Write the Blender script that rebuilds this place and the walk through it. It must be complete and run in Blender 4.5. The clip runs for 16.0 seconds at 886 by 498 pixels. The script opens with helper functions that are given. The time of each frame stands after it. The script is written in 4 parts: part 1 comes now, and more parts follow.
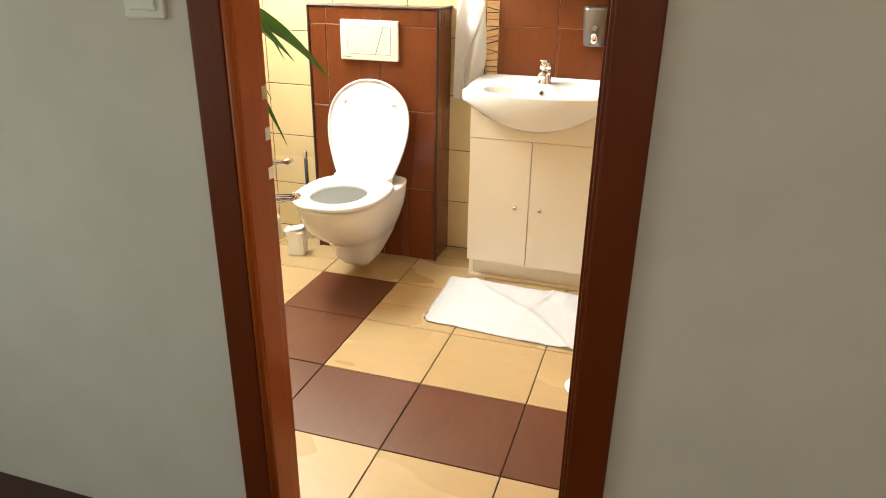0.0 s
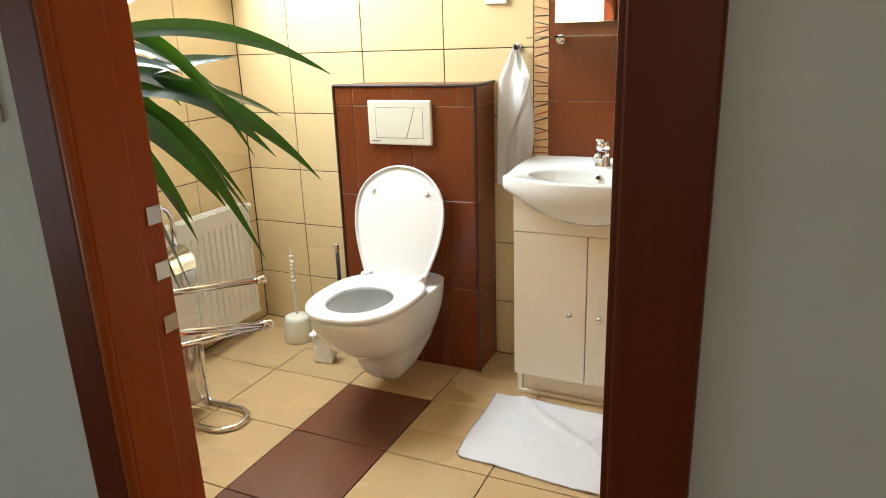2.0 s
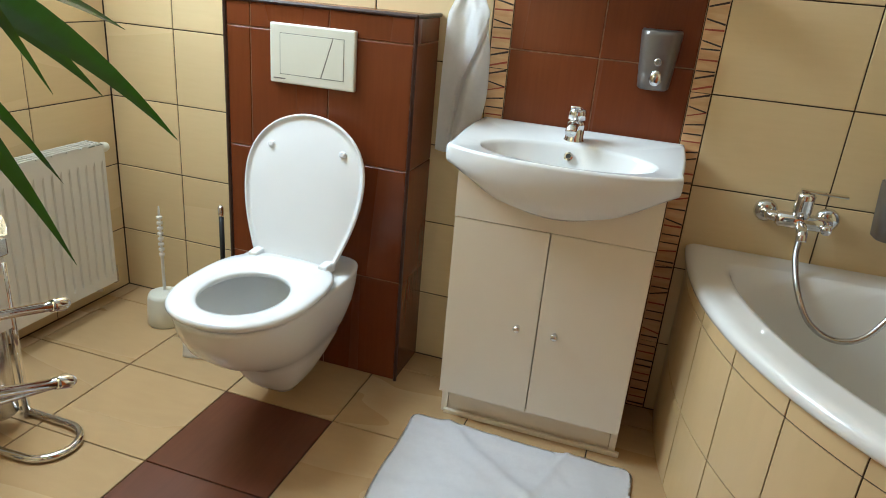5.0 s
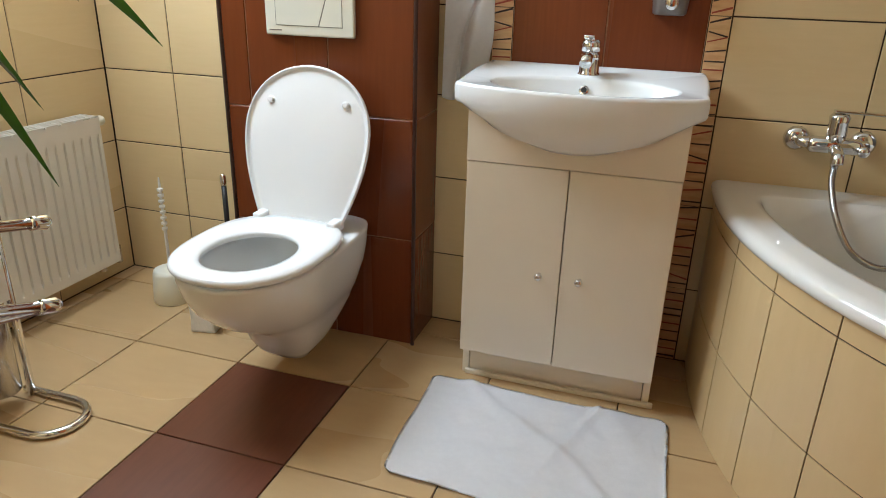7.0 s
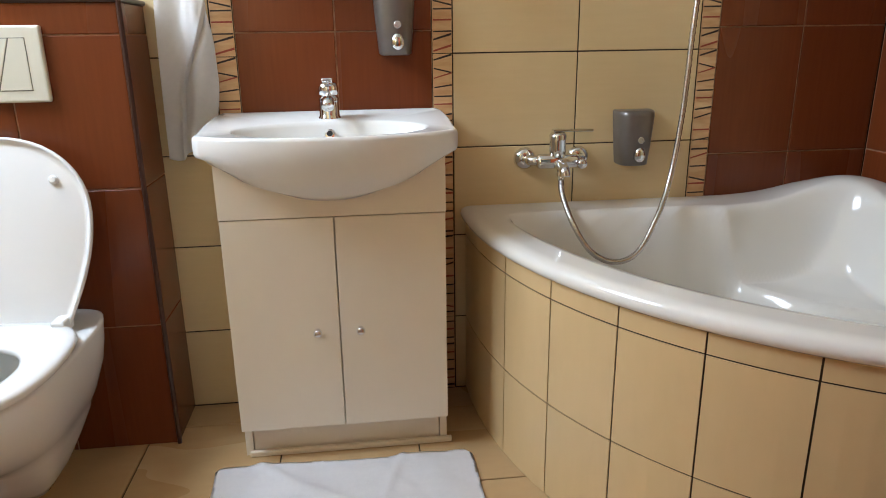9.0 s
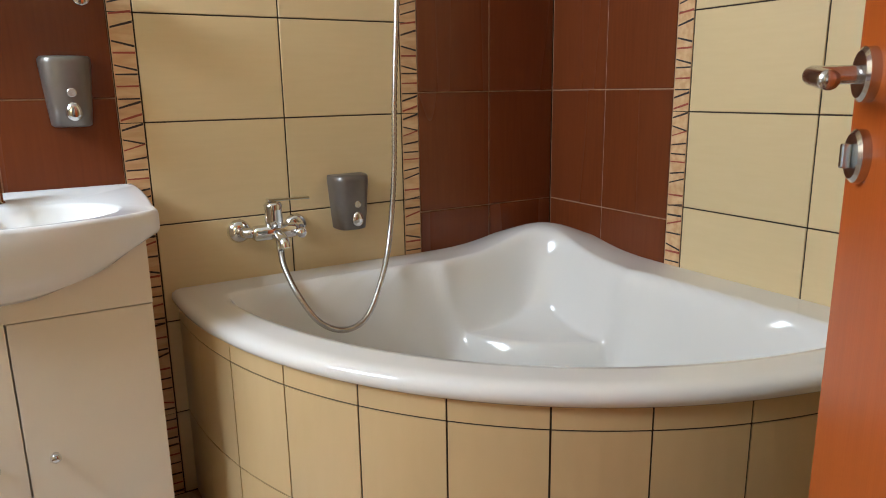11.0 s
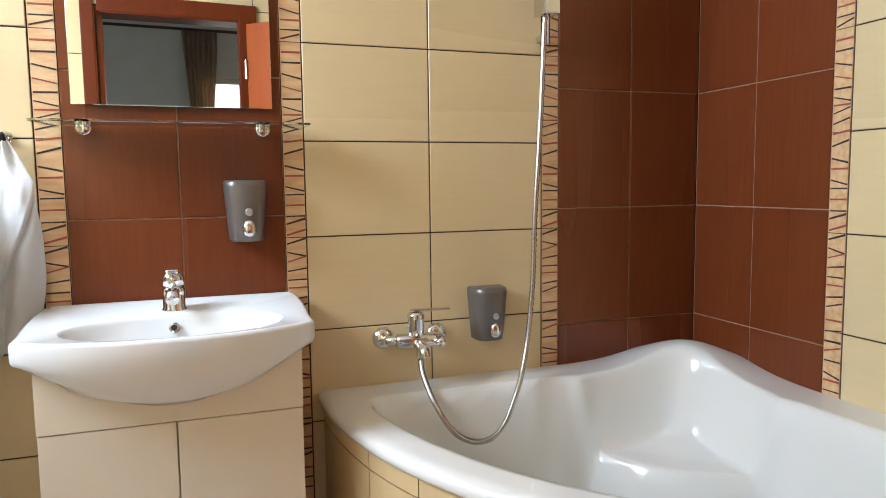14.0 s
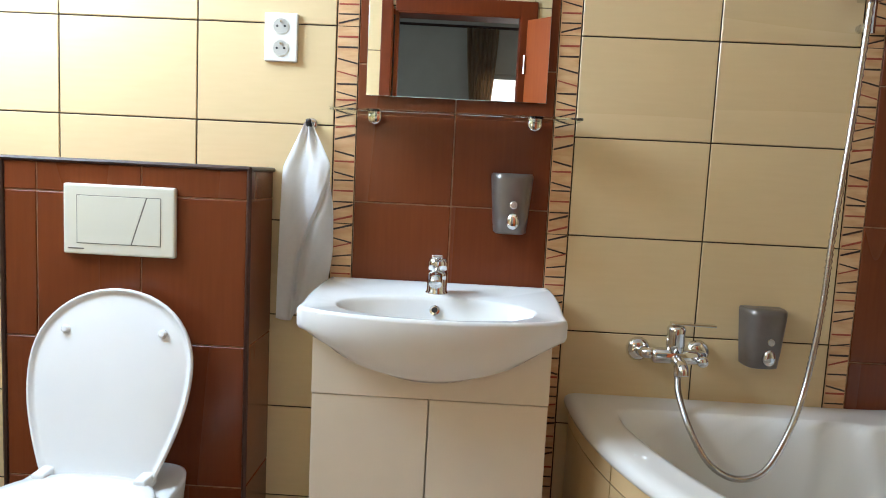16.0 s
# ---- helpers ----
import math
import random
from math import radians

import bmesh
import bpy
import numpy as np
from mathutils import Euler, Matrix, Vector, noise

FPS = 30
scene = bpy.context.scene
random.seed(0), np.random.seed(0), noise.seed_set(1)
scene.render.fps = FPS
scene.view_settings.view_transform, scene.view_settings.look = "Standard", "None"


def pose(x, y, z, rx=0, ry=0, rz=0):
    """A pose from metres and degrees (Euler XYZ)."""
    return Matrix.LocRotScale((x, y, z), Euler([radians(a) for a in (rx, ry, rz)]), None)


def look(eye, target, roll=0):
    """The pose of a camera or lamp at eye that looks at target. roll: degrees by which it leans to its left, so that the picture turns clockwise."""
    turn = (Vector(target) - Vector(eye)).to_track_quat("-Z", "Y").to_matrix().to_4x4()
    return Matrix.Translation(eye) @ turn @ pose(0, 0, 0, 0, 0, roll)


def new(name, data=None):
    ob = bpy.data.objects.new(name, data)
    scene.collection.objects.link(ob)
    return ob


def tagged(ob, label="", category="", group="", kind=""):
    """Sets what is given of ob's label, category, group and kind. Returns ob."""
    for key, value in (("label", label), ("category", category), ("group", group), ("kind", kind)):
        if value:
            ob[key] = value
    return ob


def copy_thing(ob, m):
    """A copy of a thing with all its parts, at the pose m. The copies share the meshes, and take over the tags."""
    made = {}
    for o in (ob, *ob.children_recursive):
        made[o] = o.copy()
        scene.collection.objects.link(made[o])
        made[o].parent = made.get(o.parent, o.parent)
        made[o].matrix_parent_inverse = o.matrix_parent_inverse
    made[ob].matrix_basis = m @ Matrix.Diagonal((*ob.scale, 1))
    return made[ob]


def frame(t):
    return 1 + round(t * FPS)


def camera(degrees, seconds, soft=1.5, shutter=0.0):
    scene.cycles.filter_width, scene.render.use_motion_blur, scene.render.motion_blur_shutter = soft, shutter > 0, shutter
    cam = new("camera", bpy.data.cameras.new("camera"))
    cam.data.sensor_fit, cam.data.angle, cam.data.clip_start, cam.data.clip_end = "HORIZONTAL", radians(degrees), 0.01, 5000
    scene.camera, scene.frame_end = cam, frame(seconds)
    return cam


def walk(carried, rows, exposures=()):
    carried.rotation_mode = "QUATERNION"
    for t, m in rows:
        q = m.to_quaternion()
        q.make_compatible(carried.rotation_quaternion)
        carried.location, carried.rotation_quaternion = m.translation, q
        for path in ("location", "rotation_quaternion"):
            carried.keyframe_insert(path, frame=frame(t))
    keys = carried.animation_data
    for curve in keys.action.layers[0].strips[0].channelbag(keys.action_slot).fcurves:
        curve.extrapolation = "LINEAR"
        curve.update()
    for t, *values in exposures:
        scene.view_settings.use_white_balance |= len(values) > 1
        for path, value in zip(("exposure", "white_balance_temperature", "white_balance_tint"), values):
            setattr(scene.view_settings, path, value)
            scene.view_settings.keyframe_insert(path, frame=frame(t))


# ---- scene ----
cam = camera(65.3, 16.0, soft=1.0)
PATH = [
    (0, (0.151, -2.995, 1.291), (-0.402, -1.234, 0.52), 0.9),
    (0.5, (0.136, -2.917, 1.298), (-0.489, -1.143, 0.62), -1.8),
    (1, (0.192, -2.771, 1.305), (-0.578, -1.031, 0.689), -2.7),
    (1.5, (0.21, -2.645, 1.298), (-0.608, -0.91, 0.733), -3.6),
    (2, (0.17, -2.494, 1.272), (-0.643, -0.763, 0.687), -2.0),
    (2.5, (0.13, -2.372, 1.264), (-0.661, -0.651, 0.622), -1.3),
    (3, (0.098, -2.246, 1.27), (-0.662, -0.518, 0.61), -0.2),
    (3.5, (0.042, -2.124, 1.276), (-0.731, -0.404, 0.609), 0.5),
    (4, (-0.021, -2.061, 1.265), (-0.812, -0.353, 0.589), 1.2),
    (4.5, (-0.094, -2.019, 1.247), (-0.71, -0.244, 0.562), 3.5),
    (5, (-0.107, -1.981, 1.213), (-0.641, -0.199, 0.48), 4.9),
    (5.2, (-0.096, -1.97, 1.182), (-0.611, -0.191, 0.428), 5.7),
    (7.3, (-0.14, -1.934, 1.039), (-0.681, -0.154, 0.305), 0.7),
    (7.5, (-0.16, -1.925, 1.022), (-0.62, -0.106, 0.33), -0.2),
    (8, (-0.195, -1.901, 0.998), (-0.451, -0.038, 0.318), -0.0),
    (8.5, (-0.227, -1.886, 1.001), (-0.236, 0.013, 0.373), -0.8),
    (9, (-0.26, -1.877, 1.015), (-0.03, 0.023, 0.434), -0.8),
    (9.5, (-0.278, -1.855, 1.008), (0.124, 0.026, 0.461), -1.6),
    (10, (-0.253, -1.808, 1.019), (0.335, 0.035, 0.512), -1.6),
    (10.2, (-0.234, -1.785, 1.02), (0.438, 0.033, 0.528), -1.6),
    (12.3, (-0.238, -1.831, 1.109), (0.999, -0.307, 0.725), 0.0),
    (12.5, (-0.231, -1.836, 1.112), (0.95, -0.258, 0.775), -0.5),
    (13, (-0.239, -1.822, 1.107), (0.703, -0.078, 0.838), -2.0),
    (13.5, (-0.25, -1.818, 1.108), (0.529, 0.008, 0.871), -2.0),
    (14, (-0.257, -1.821, 1.112), (0.398, 0.06, 0.926), -0.7),
    (14.5, (-0.243, -1.828, 1.105), (0.258, 0.104, 0.975), -0.2),
    (15, (-0.246, -1.818, 1.107), (0.11, 0.148, 1.007), -0.4),
    (15.5, (-0.251, -1.802, 1.109), (-0.076, 0.185, 0.964), -0.2),
    (16, (-0.258, -1.779, 1.113), (-0.326, 0.209, 0.904), 2.8),
]
walk(cam, [(t, look(eye, target, roll)) for t, eye, target, roll in PATH], exposures=(
    (0, 2.12, 6600, 5), (1, 1.75, 6450, 7), (2, 1.55, 5950, 4), (3, 1.42, 5350, -4), (4, 1.22, 5250, -4), (5, 1.10, 5300, 0),
    (7.5, 1.10, 5500, 6), (8.5, 1.15, 5500, 8), (10, 1.22, 5450, 9), (12.5, 1.2, 5700, 8), (14, 1.52, 5300, 8), (15, 1.52, 5200, 7), (16, 1.25, 5150, 5)))

# ---- place ----
# ------------------------------------------------------------------ light
world = bpy.data.worlds.new("sky")
scene.world = world
world.use_nodes = True
wn = world.node_tree.nodes
sky = wn.new("ShaderNodeTexSky")
sky.sky_type, sky.sun_disc = "NISHITA", False
SUN_DIR = Vector((0.60, -0.79, -0.62)).normalized()
sky.sun_elevation = math.asin(-SUN_DIR.z)
sky.sun_rotation = math.atan2(-SUN_DIR.x, -SUN_DIR.y)
world.node_tree.links.new(sky.outputs[0], wn["Background"].inputs[0])
wn["Background"].inputs[1].default_value = 0.06


def lamp(name, kind, m, energy, color, **kw):
    data = bpy.data.lights.new(name, kind)
    data.energy, data.color = energy, color
    for key, value in kw.items():
        if key == "angle":
            data.angle = value
        if key == "size":
            data.shape, data.size, data.size_y = "RECTANGLE", value[0], value[1]
    ob = new(name, data)
    ob.matrix_world = m
    return ob


lamp("sun", "SUN", look((0, 0, 6), Vector((0, 0, 6)) + SUN_DIR), 5.0, (1, 0.93, 0.82), angle=radians(0.5))

# ------------------------------------------------------------------ materials


def material(name, color, rough=0.5, metal=0.0, color2=None, stretch=(1, 1, 1), scale=20.0, bump=0.0, bscale=80.0,
             coat=0.0, rvar=0.0, vary=0.0, detail=4.0, contrast=(0.35, 0.65), obj=True, ior=1.5, spec=0.5):
    m = bpy.data.materials.new(name)
    m.use_nodes = True
    nt = m.node_tree
    n, l = nt.nodes, nt.links
    b = n["Principled BSDF"]
    b.inputs["Roughness"].default_value = rough
    b.inputs["Metallic"].default_value = metal
    b.inputs["Coat Weight"].default_value = coat
    b.inputs["Coat Roughness"].default_value = 0.08
    b.inputs["IOR"].default_value = ior
    b.inputs["Specular IOR Level"].default_value = spec
    b.inputs["Base Color"].default_value = (*color, 1)
    tc = n.new("ShaderNodeTexCoord")
    info = n.new("ShaderNodeObjectInfo")
    mul = n.new("ShaderNodeMath")
    mul.operation, mul.inputs[1].default_value = "MULTIPLY", 37.0
    l.new(info.outputs["Random"], mul.inputs[0])
    mp = n.new("ShaderNodeMapping")
    mp.inputs["Scale"].default_value = stretch
    l.new(tc.outputs["Object"], mp.inputs["Vector"])
    add = n.new("ShaderNodeVectorMath")
    l.new(mp.outputs[0], add.inputs[0])
    l.new(mul.outputs[0], add.inputs[1])
    if color2:
        tex = n.new("ShaderNodeTexNoise")
        tex.inputs["Scale"].default_value, tex.inputs["Detail"].default_value = scale, detail
        l.new(add.outputs[0], tex.inputs["Vector"])
        ramp = n.new("ShaderNodeMapRange")
        ramp.inputs[1].default_value, ramp.inputs[2].default_value = contrast
        l.new(tex.outputs["Fac"], ramp.inputs[0])
        big = n.new("ShaderNodeTexNoise")
        big.inputs["Scale"].default_value, big.inputs["Detail"].default_value = 2.3, 2
        l.new(add.outputs[0], big.inputs["Vector"])
        mix = n.new("ShaderNodeMix")
        mix.data_type = "RGBA"
        mix.inputs[6].default_value, mix.inputs[7].default_value = (*color, 1), (*color2, 1)
        avg = n.new("ShaderNodeMath")
        avg.operation = "MULTIPLY_ADD"
        avg.inputs[1].default_value = 0.7
        sub = n.new("ShaderNodeMath")
        sub.operation, sub.inputs[1].default_value = "MULTIPLY", 0.3
        l.new(big.outputs["Fac"], sub.inputs[0])
        l.new(ramp.outputs[0], avg.inputs[0])
        l.new(sub.outputs[0], avg.inputs[2])
        l.new(avg.outputs[0], mix.inputs[0])
        out = mix.outputs[2]
        if vary:
            hsv = n.new("ShaderNodeHueSaturation")
            rng = n.new("ShaderNodeMapRange")
            rng.inputs[3].default_value, rng.inputs[4].default_value = 1 - vary, 1 + vary
            l.new(info.outputs["Random"], rng.inputs[0])
            l.new(rng.outputs[0], hsv.inputs["Value"])
            l.new(out, hsv.inputs["Color"])
            out = hsv.outputs[0]
        l.new(out, b.inputs["Base Color"])
        if rvar:
            rr = n.new("ShaderNodeMapRange")
            rr.inputs[3].default_value, rr.inputs[4].default_value = max(0.02, rough - rvar), rough + rvar
            l.new(big.outputs["Fac"], rr.inputs[0])
            l.new(rr.outputs[0], b.inputs["Roughness"])
    if bump:
        t2 = n.new("ShaderNodeTexNoise")
        t2.inputs["Scale"].default_value, t2.inputs["Detail"].default_value = bscale, 3
        l.new(add.outputs[0], t2.inputs["Vector"])
        bp = n.new("ShaderNodeBump")
        bp.inputs["Strength"].default_value, bp.inputs["Distance"].default_value = bump, 0.002
        l.new(t2.outputs["Fac"], bp.inputs["Height"])
        l.new(bp.outputs[0], b.inputs["Normal"])
    return m


CREAM = material("cream_tile", (0.72, 0.565, 0.315), 0.26, 0, (0.695, 0.54, 0.295), (0.12, 1, 1), 90, 0.05, 40, rvar=0.06, vary=0.03, contrast=(0.3, 0.7))
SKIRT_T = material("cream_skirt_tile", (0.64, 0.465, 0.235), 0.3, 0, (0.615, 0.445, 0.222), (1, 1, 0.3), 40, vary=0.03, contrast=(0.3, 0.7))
BROWN = material("brown_tile", (0.170, 0.042, 0.011), 0.27, 0, (0.142, 0.034, 0.009), (1, 0.05, 1), 120, 0.05, 90, rvar=0.06, vary=0.06, contrast=(0.3, 0.7), spec=0.35)
FCREAM = material("cream_floor_tile", (0.49, 0.335, 0.165), 0.28, 0, (0.465, 0.315, 0.153), (0.3, 1, 1), 40, 0.06, 50, rvar=0.08, vary=0.04)
FBROWN = material("brown_floor_tile", (0.135, 0.043, 0.020), 0.33, 0, (0.112, 0.035, 0.016), (1, 0.1, 1), 90, 0.06, 60, rvar=0.08, vary=0.05)
GROUT_D = material("dark_grout", (0.040, 0.024, 0.012), 0.9, 0, (0.022, 0.013, 0.007), scale=60)
GROUT_L = material("tan_grout", (0.45, 0.28, 0.16), 0.9, 0, (0.30, 0.16, 0.09), scale=60)
PLASTER = material("plaster", (0.74, 0.70, 0.62), 0.85, 0, (0.68, 0.64, 0.56), scale=6, bump=0.15, bscale=180)
CEILING = material("ceiling_paint", (0.80, 0.79, 0.76), 0.9, 0, (0.75, 0.74, 0.71), scale=5, bump=0.1, bscale=150)
# the door veneer twice, shaded then lit, with the light in its colour
WOOD_SHADED = material("shaded_red_brown_veneer", (0.150, 0.027, 0.0035), 0.42, 0, (0.125, 0.022, 0.003), (6, 6, 0.35), 14, 0.05, 60, contrast=(0.3, 0.7), spec=0.22)
WOOD_LIT = material("lit_orange_brown_veneer", (0.42, 0.092, 0.010), 0.36, 0, (0.36, 0.074, 0.008), (6, 6, 0.35), 14, 0.04, 60, contrast=(0.3, 0.7), spec=0.3)
WOOD_D = material("dark_trim", (0.055, 0.022, 0.014), 0.35, 0, (0.035, 0.014, 0.009), scale=40)
CERAMIC = material("white_ceramic", (0.82, 0.82, 0.80), 0.08, 0, (0.80, 0.80, 0.78), scale=4, coat=0.3)
ACRYLIC = material("bath_acrylic", (0.80, 0.78, 0.73), 0.05, 0, (0.785, 0.765, 0.715), scale=4, spec=0.5, coat=0.25)
SEAT = material("white_seat_plastic", (0.83, 0.83, 0.82), 0.2, 0, (0.81, 0.81, 0.80), scale=5)
PLASTIC = material("ivory_plastic", (0.76, 0.74, 0.62), 0.35, 0, (0.73, 0.71, 0.59), scale=8)
# ivory plastic in two greyed tones, the shade of recesses put in the colour
SHADE_P = material("recess_shade_ivory_plastic", (0.50, 0.48, 0.42), 0.5)
GROOVE = material("shadowed_ivory_plastic", (0.16, 0.155, 0.12), 0.6)
WHITE_P = material("white_plastic", (0.82, 0.81, 0.77), 0.35, 0, (0.78, 0.77, 0.73), scale=8)
LACQUER = material("cream_white_lacquer", (0.80, 0.73, 0.60), 0.32, 0, (0.77, 0.70, 0.57), scale=3, bump=0.03, bscale=30)
CHROME = material("chrome", (0.78, 0.78, 0.79), 0.07, 1.0, (0.72, 0.72, 0.73), scale=12, rvar=0.04)
STEEL = material("brushed_steel", (0.62, 0.60, 0.58), 0.24, 1.0, (0.52, 0.50, 0.48), (1, 1, 0.1), 60)
GREYP = material("grey_metallic_plastic", (0.20, 0.175, 0.155), 0.32, 0.5, (0.17, 0.15, 0.13), scale=30)
BLACK = material("black_plastic", (0.02, 0.02, 0.02), 0.4)
TOWEL = material("white_terry", (0.93, 0.92, 0.91), 0.95, 0, (0.90, 0.89, 0.88), scale=90, bump=0.35, bscale=420)
MATM = material("white_cotton_mat", (0.94, 0.92, 0.92), 0.95, 0, (0.91, 0.89, 0.89), scale=70, bump=0.3, bscale=380)
RAD = material("radiator_enamel", (0.80, 0.78, 0.71), 0.3, 0, (0.77, 0.75, 0.68), scale=5)
PAPER = material("tissue_paper", (0.84, 0.83, 0.81), 0.95, 0, (0.80, 0.79, 0.77), scale=30, bump=0.4, bscale=200)
BORDER = material("pale_border_wood", (0.74, 0.52, 0.27), 0.4, 0, (0.58, 0.31, 0.14), (0.25, 1, 1), 60, contrast=(0.38, 0.66))
BAR_D = material("dark_border_inlay", (0.025, 0.015, 0.012), 0.5)
BAR_R = material("red_border_inlay", (0.33, 0.06, 0.03), 0.5)
CURTAIN = material("brown_curtain", (0.55, 0.42, 0.28), 0.9, 0, (0.45, 0.33, 0.21), (1, 1, 0.1), 40)
HFLOOR = material("dark_laminate", (0.07, 0.028, 0.016), 0.4, 0, (0.045, 0.018, 0.01), (1, 0.1, 1), 30)
POT = material("terracotta_pot", (0.32, 0.13, 0.07), 0.8, 0, (0.26, 0.10, 0.05), scale=20, bump=0.3)
SOIL = material("soil", (0.05, 0.032, 0.02), 0.95, 0, (0.03, 0.02, 0.012), scale=60, bump=1.0, bscale=120)
BARK = material("plant_bark", (0.20, 0.14, 0.09), 0.9, 0, (0.11, 0.075, 0.045), (1, 1, 6), 20, 0.8, 60)


def leaf_material():
    m = material("green_leaf", (0.007, 0.034, 0.007), 0.25, 0, (0.004, 0.019, 0.004), (30, 0.6, 1), 4, 0.1, 60, vary=0.15)
    nt = m.node_tree
    b = nt.nodes["Principled BSDF"]
    tr = nt.nodes.new("ShaderNodeBsdfTranslucent")
    tr.inputs[0].default_value = (0.22, 0.55, 0.02, 1)
    mix = nt.nodes.new("ShaderNodeMixShader")
    mix.inputs[0].default_value = 0.08
    nt.links.new(b.outputs[0], mix.inputs[1])
    nt.links.new(tr.outputs[0], mix.inputs[2])
    nt.links.new(mix.outputs[0], nt.nodes["Material Output"].inputs[0])
    return m


LEAF = leaf_material()


def glass(name, color, rough=0.0):
    m = bpy.data.materials.new(name)
    m.use_nodes = True
    b = m.node_tree.nodes["Principled BSDF"]
    b.inputs["Base Color"].default_value = (*color, 1)
    b.inputs["Roughness"].default_value = rough
    b.inputs["Transmission Weight"].default_value = 1
    b.inputs["IOR"].default_value = 1.45
    return m


GLASS = glass("clear_glass", (0.80, 0.93, 0.86))
PANE = glass("window_glass", (1, 1, 1))
MIRROR = material("mirror_silver", (0.88, 0.90, 0.88), 0.0, 1.0)
WATER = glass("water", (0.9, 0.95, 0.95))


def emission(name, color, strength):
    m = bpy.data.materials.new(name)
    m.use_nodes = True
    b = m.node_tree.nodes["Principled BSDF"]
    b.inputs["Base Color"].default_value = (0, 0, 0, 1)
    b.inputs["Emission Color"].default_value = (*color, 1)
    b.inputs["Emission Strength"].default_value = strength
    return m


# ------------------------------------------------------------------ mesh helpers


def mesh_of(name, bm, mat, smooth=False):
    me = bpy.data.meshes.new(name)
    bmesh.ops.recalc_face_normals(bm, faces=bm.faces)
    bm.to_mesh(me)
    bm.free()
    if smooth:
        for p in me.polygons:
            p.use_smooth = True
    me.materials.append(mat)
    return me


def part(name, bm, mat, parent, label="", smooth=False):
    ob = new(name, mesh_of(name, bm, mat, smooth))
    ob.parent = parent
    return tagged(ob, label)


def thing(name, label, category, at=(0, 0, 0), group="", kind="", rz=0):
    ob = new(name)
    ob.empty_display_size = 0.05
    ob.matrix_world = pose(*at, 0, 0, rz)
    return tagged(ob, label, category, group, kind)


def solid(name, bm, mat, label, category, group="", kind="", smooth=False):
    ob = new(name, mesh_of(name, bm, mat, smooth))
    return tagged(ob, label, category, group, kind)


def box(bm, x0, x1, y0, y1, z0, z1, bevel=0.0, seg=2, m=None):
    vs = [bm.verts.new((x, y, z)) for x in (x0, x1) for y in (y0, y1) for z in (z0, z1)]
    fs = [bm.faces.new([vs[i] for i in q]) for q in
          ((0, 1, 3, 2), (4, 6, 7, 5), (0, 4, 5, 1), (2, 3, 7, 6), (0, 2, 6, 4), (1, 5, 7, 3))]
    if bevel:
        es = list({e for f in fs for e in f.edges})
        res = bmesh.ops.bevel(bm, geom=es, offset=bevel, segments=seg, affect="EDGES", profile=0.6)
        vs = list({v for f in res["faces"] for v in f.verts} | {v for v in vs if v.is_valid})
    if m is not None:
        bmesh.ops.transform(bm, matrix=m, verts=[v for v in vs if v.is_valid])
    return bm


def B(*a, bevel=0.0, seg=2):
    return box(bmesh.new(), *a, bevel=bevel, seg=seg)


def tube(bm, pts, r, seg=12, cap=True, radii=None):
    pts = [Vector(p) for p in pts]
    rings = []
    up = Vector((0, 0, 1))
    last = None
    for i, p in enumerate(pts):
        d = (pts[min(i + 1, len(pts) - 1)] - pts[max(i - 1, 0)]).normalized()
        if last is None:
            a = d.cross(up if abs(d.z) < 0.9 else Vector((1, 0, 0))).normalized()
        else:
            a = (last - d * last.dot(d)).normalized()
        last = a
        c = d.cross(a)
        rr = radii[i] if radii else r
        rings.append([bm.verts.new(p + (a * math.cos(k * 2 * math.pi / seg) + c * math.sin(k * 2 * math.pi / seg)) * rr) for k in range(seg)])
    for r0, r1 in zip(rings, rings[1:]):
        for k in range(seg):
            bm.faces.new((r0[k], r0[(k + 1) % seg], r1[(k + 1) % seg], r1[k]))
    if cap:
        bm.faces.new(rings[0])
        bm.faces.new(rings[-1])
    return bm


def T(pts, r, seg=12, radii=None):
    return tube(bmesh.new(), pts, r, seg, True, radii)


def lathe(bm, prof, seg=24, at=(0, 0, 0), m=None):
    """prof: (radius, height) rows from the bottom up, about the z axis."""
    rings, made = [], []
    for r, z in prof:
        ring = [bm.verts.new((at[0] + r * math.cos(k * 2 * math.pi / seg), at[1] + r * math.sin(k * 2 * math.pi / seg), at[2] + z)) for k in range(seg)]
        rings.append(ring)
        made += ring
    for a, b in zip(rings, rings[1:]):
        for k in range(seg):
            bm.faces.new((a[k], a[(k + 1) % seg], b[(k + 1) % seg], b[k]))
    bm.faces.new(rings[0])
    bm.faces.new(rings[-1])
    if m is not None:
        bmesh.ops.transform(bm, matrix=m, verts=made)
    return bm


def L(prof, seg=24, at=(0, 0, 0), m=None):
    return lathe(bmesh.new(), prof, seg, at, m)


def arc(c, r, a0, a1, n, plane="xz"):
    out = []
    for i in range(n + 1):
        a = radians(a0 + (a1 - a0) * i / n)
        u, v = r * math.cos(a), r * math.sin(a)
        out.append({"xz": (c[0] + u, c[1], c[2] + v), "xy": (c[0] + u, c[1] + v, c[2]), "yz": (c[0], c[1] + u, c[2] + v)}[plane])
    return out


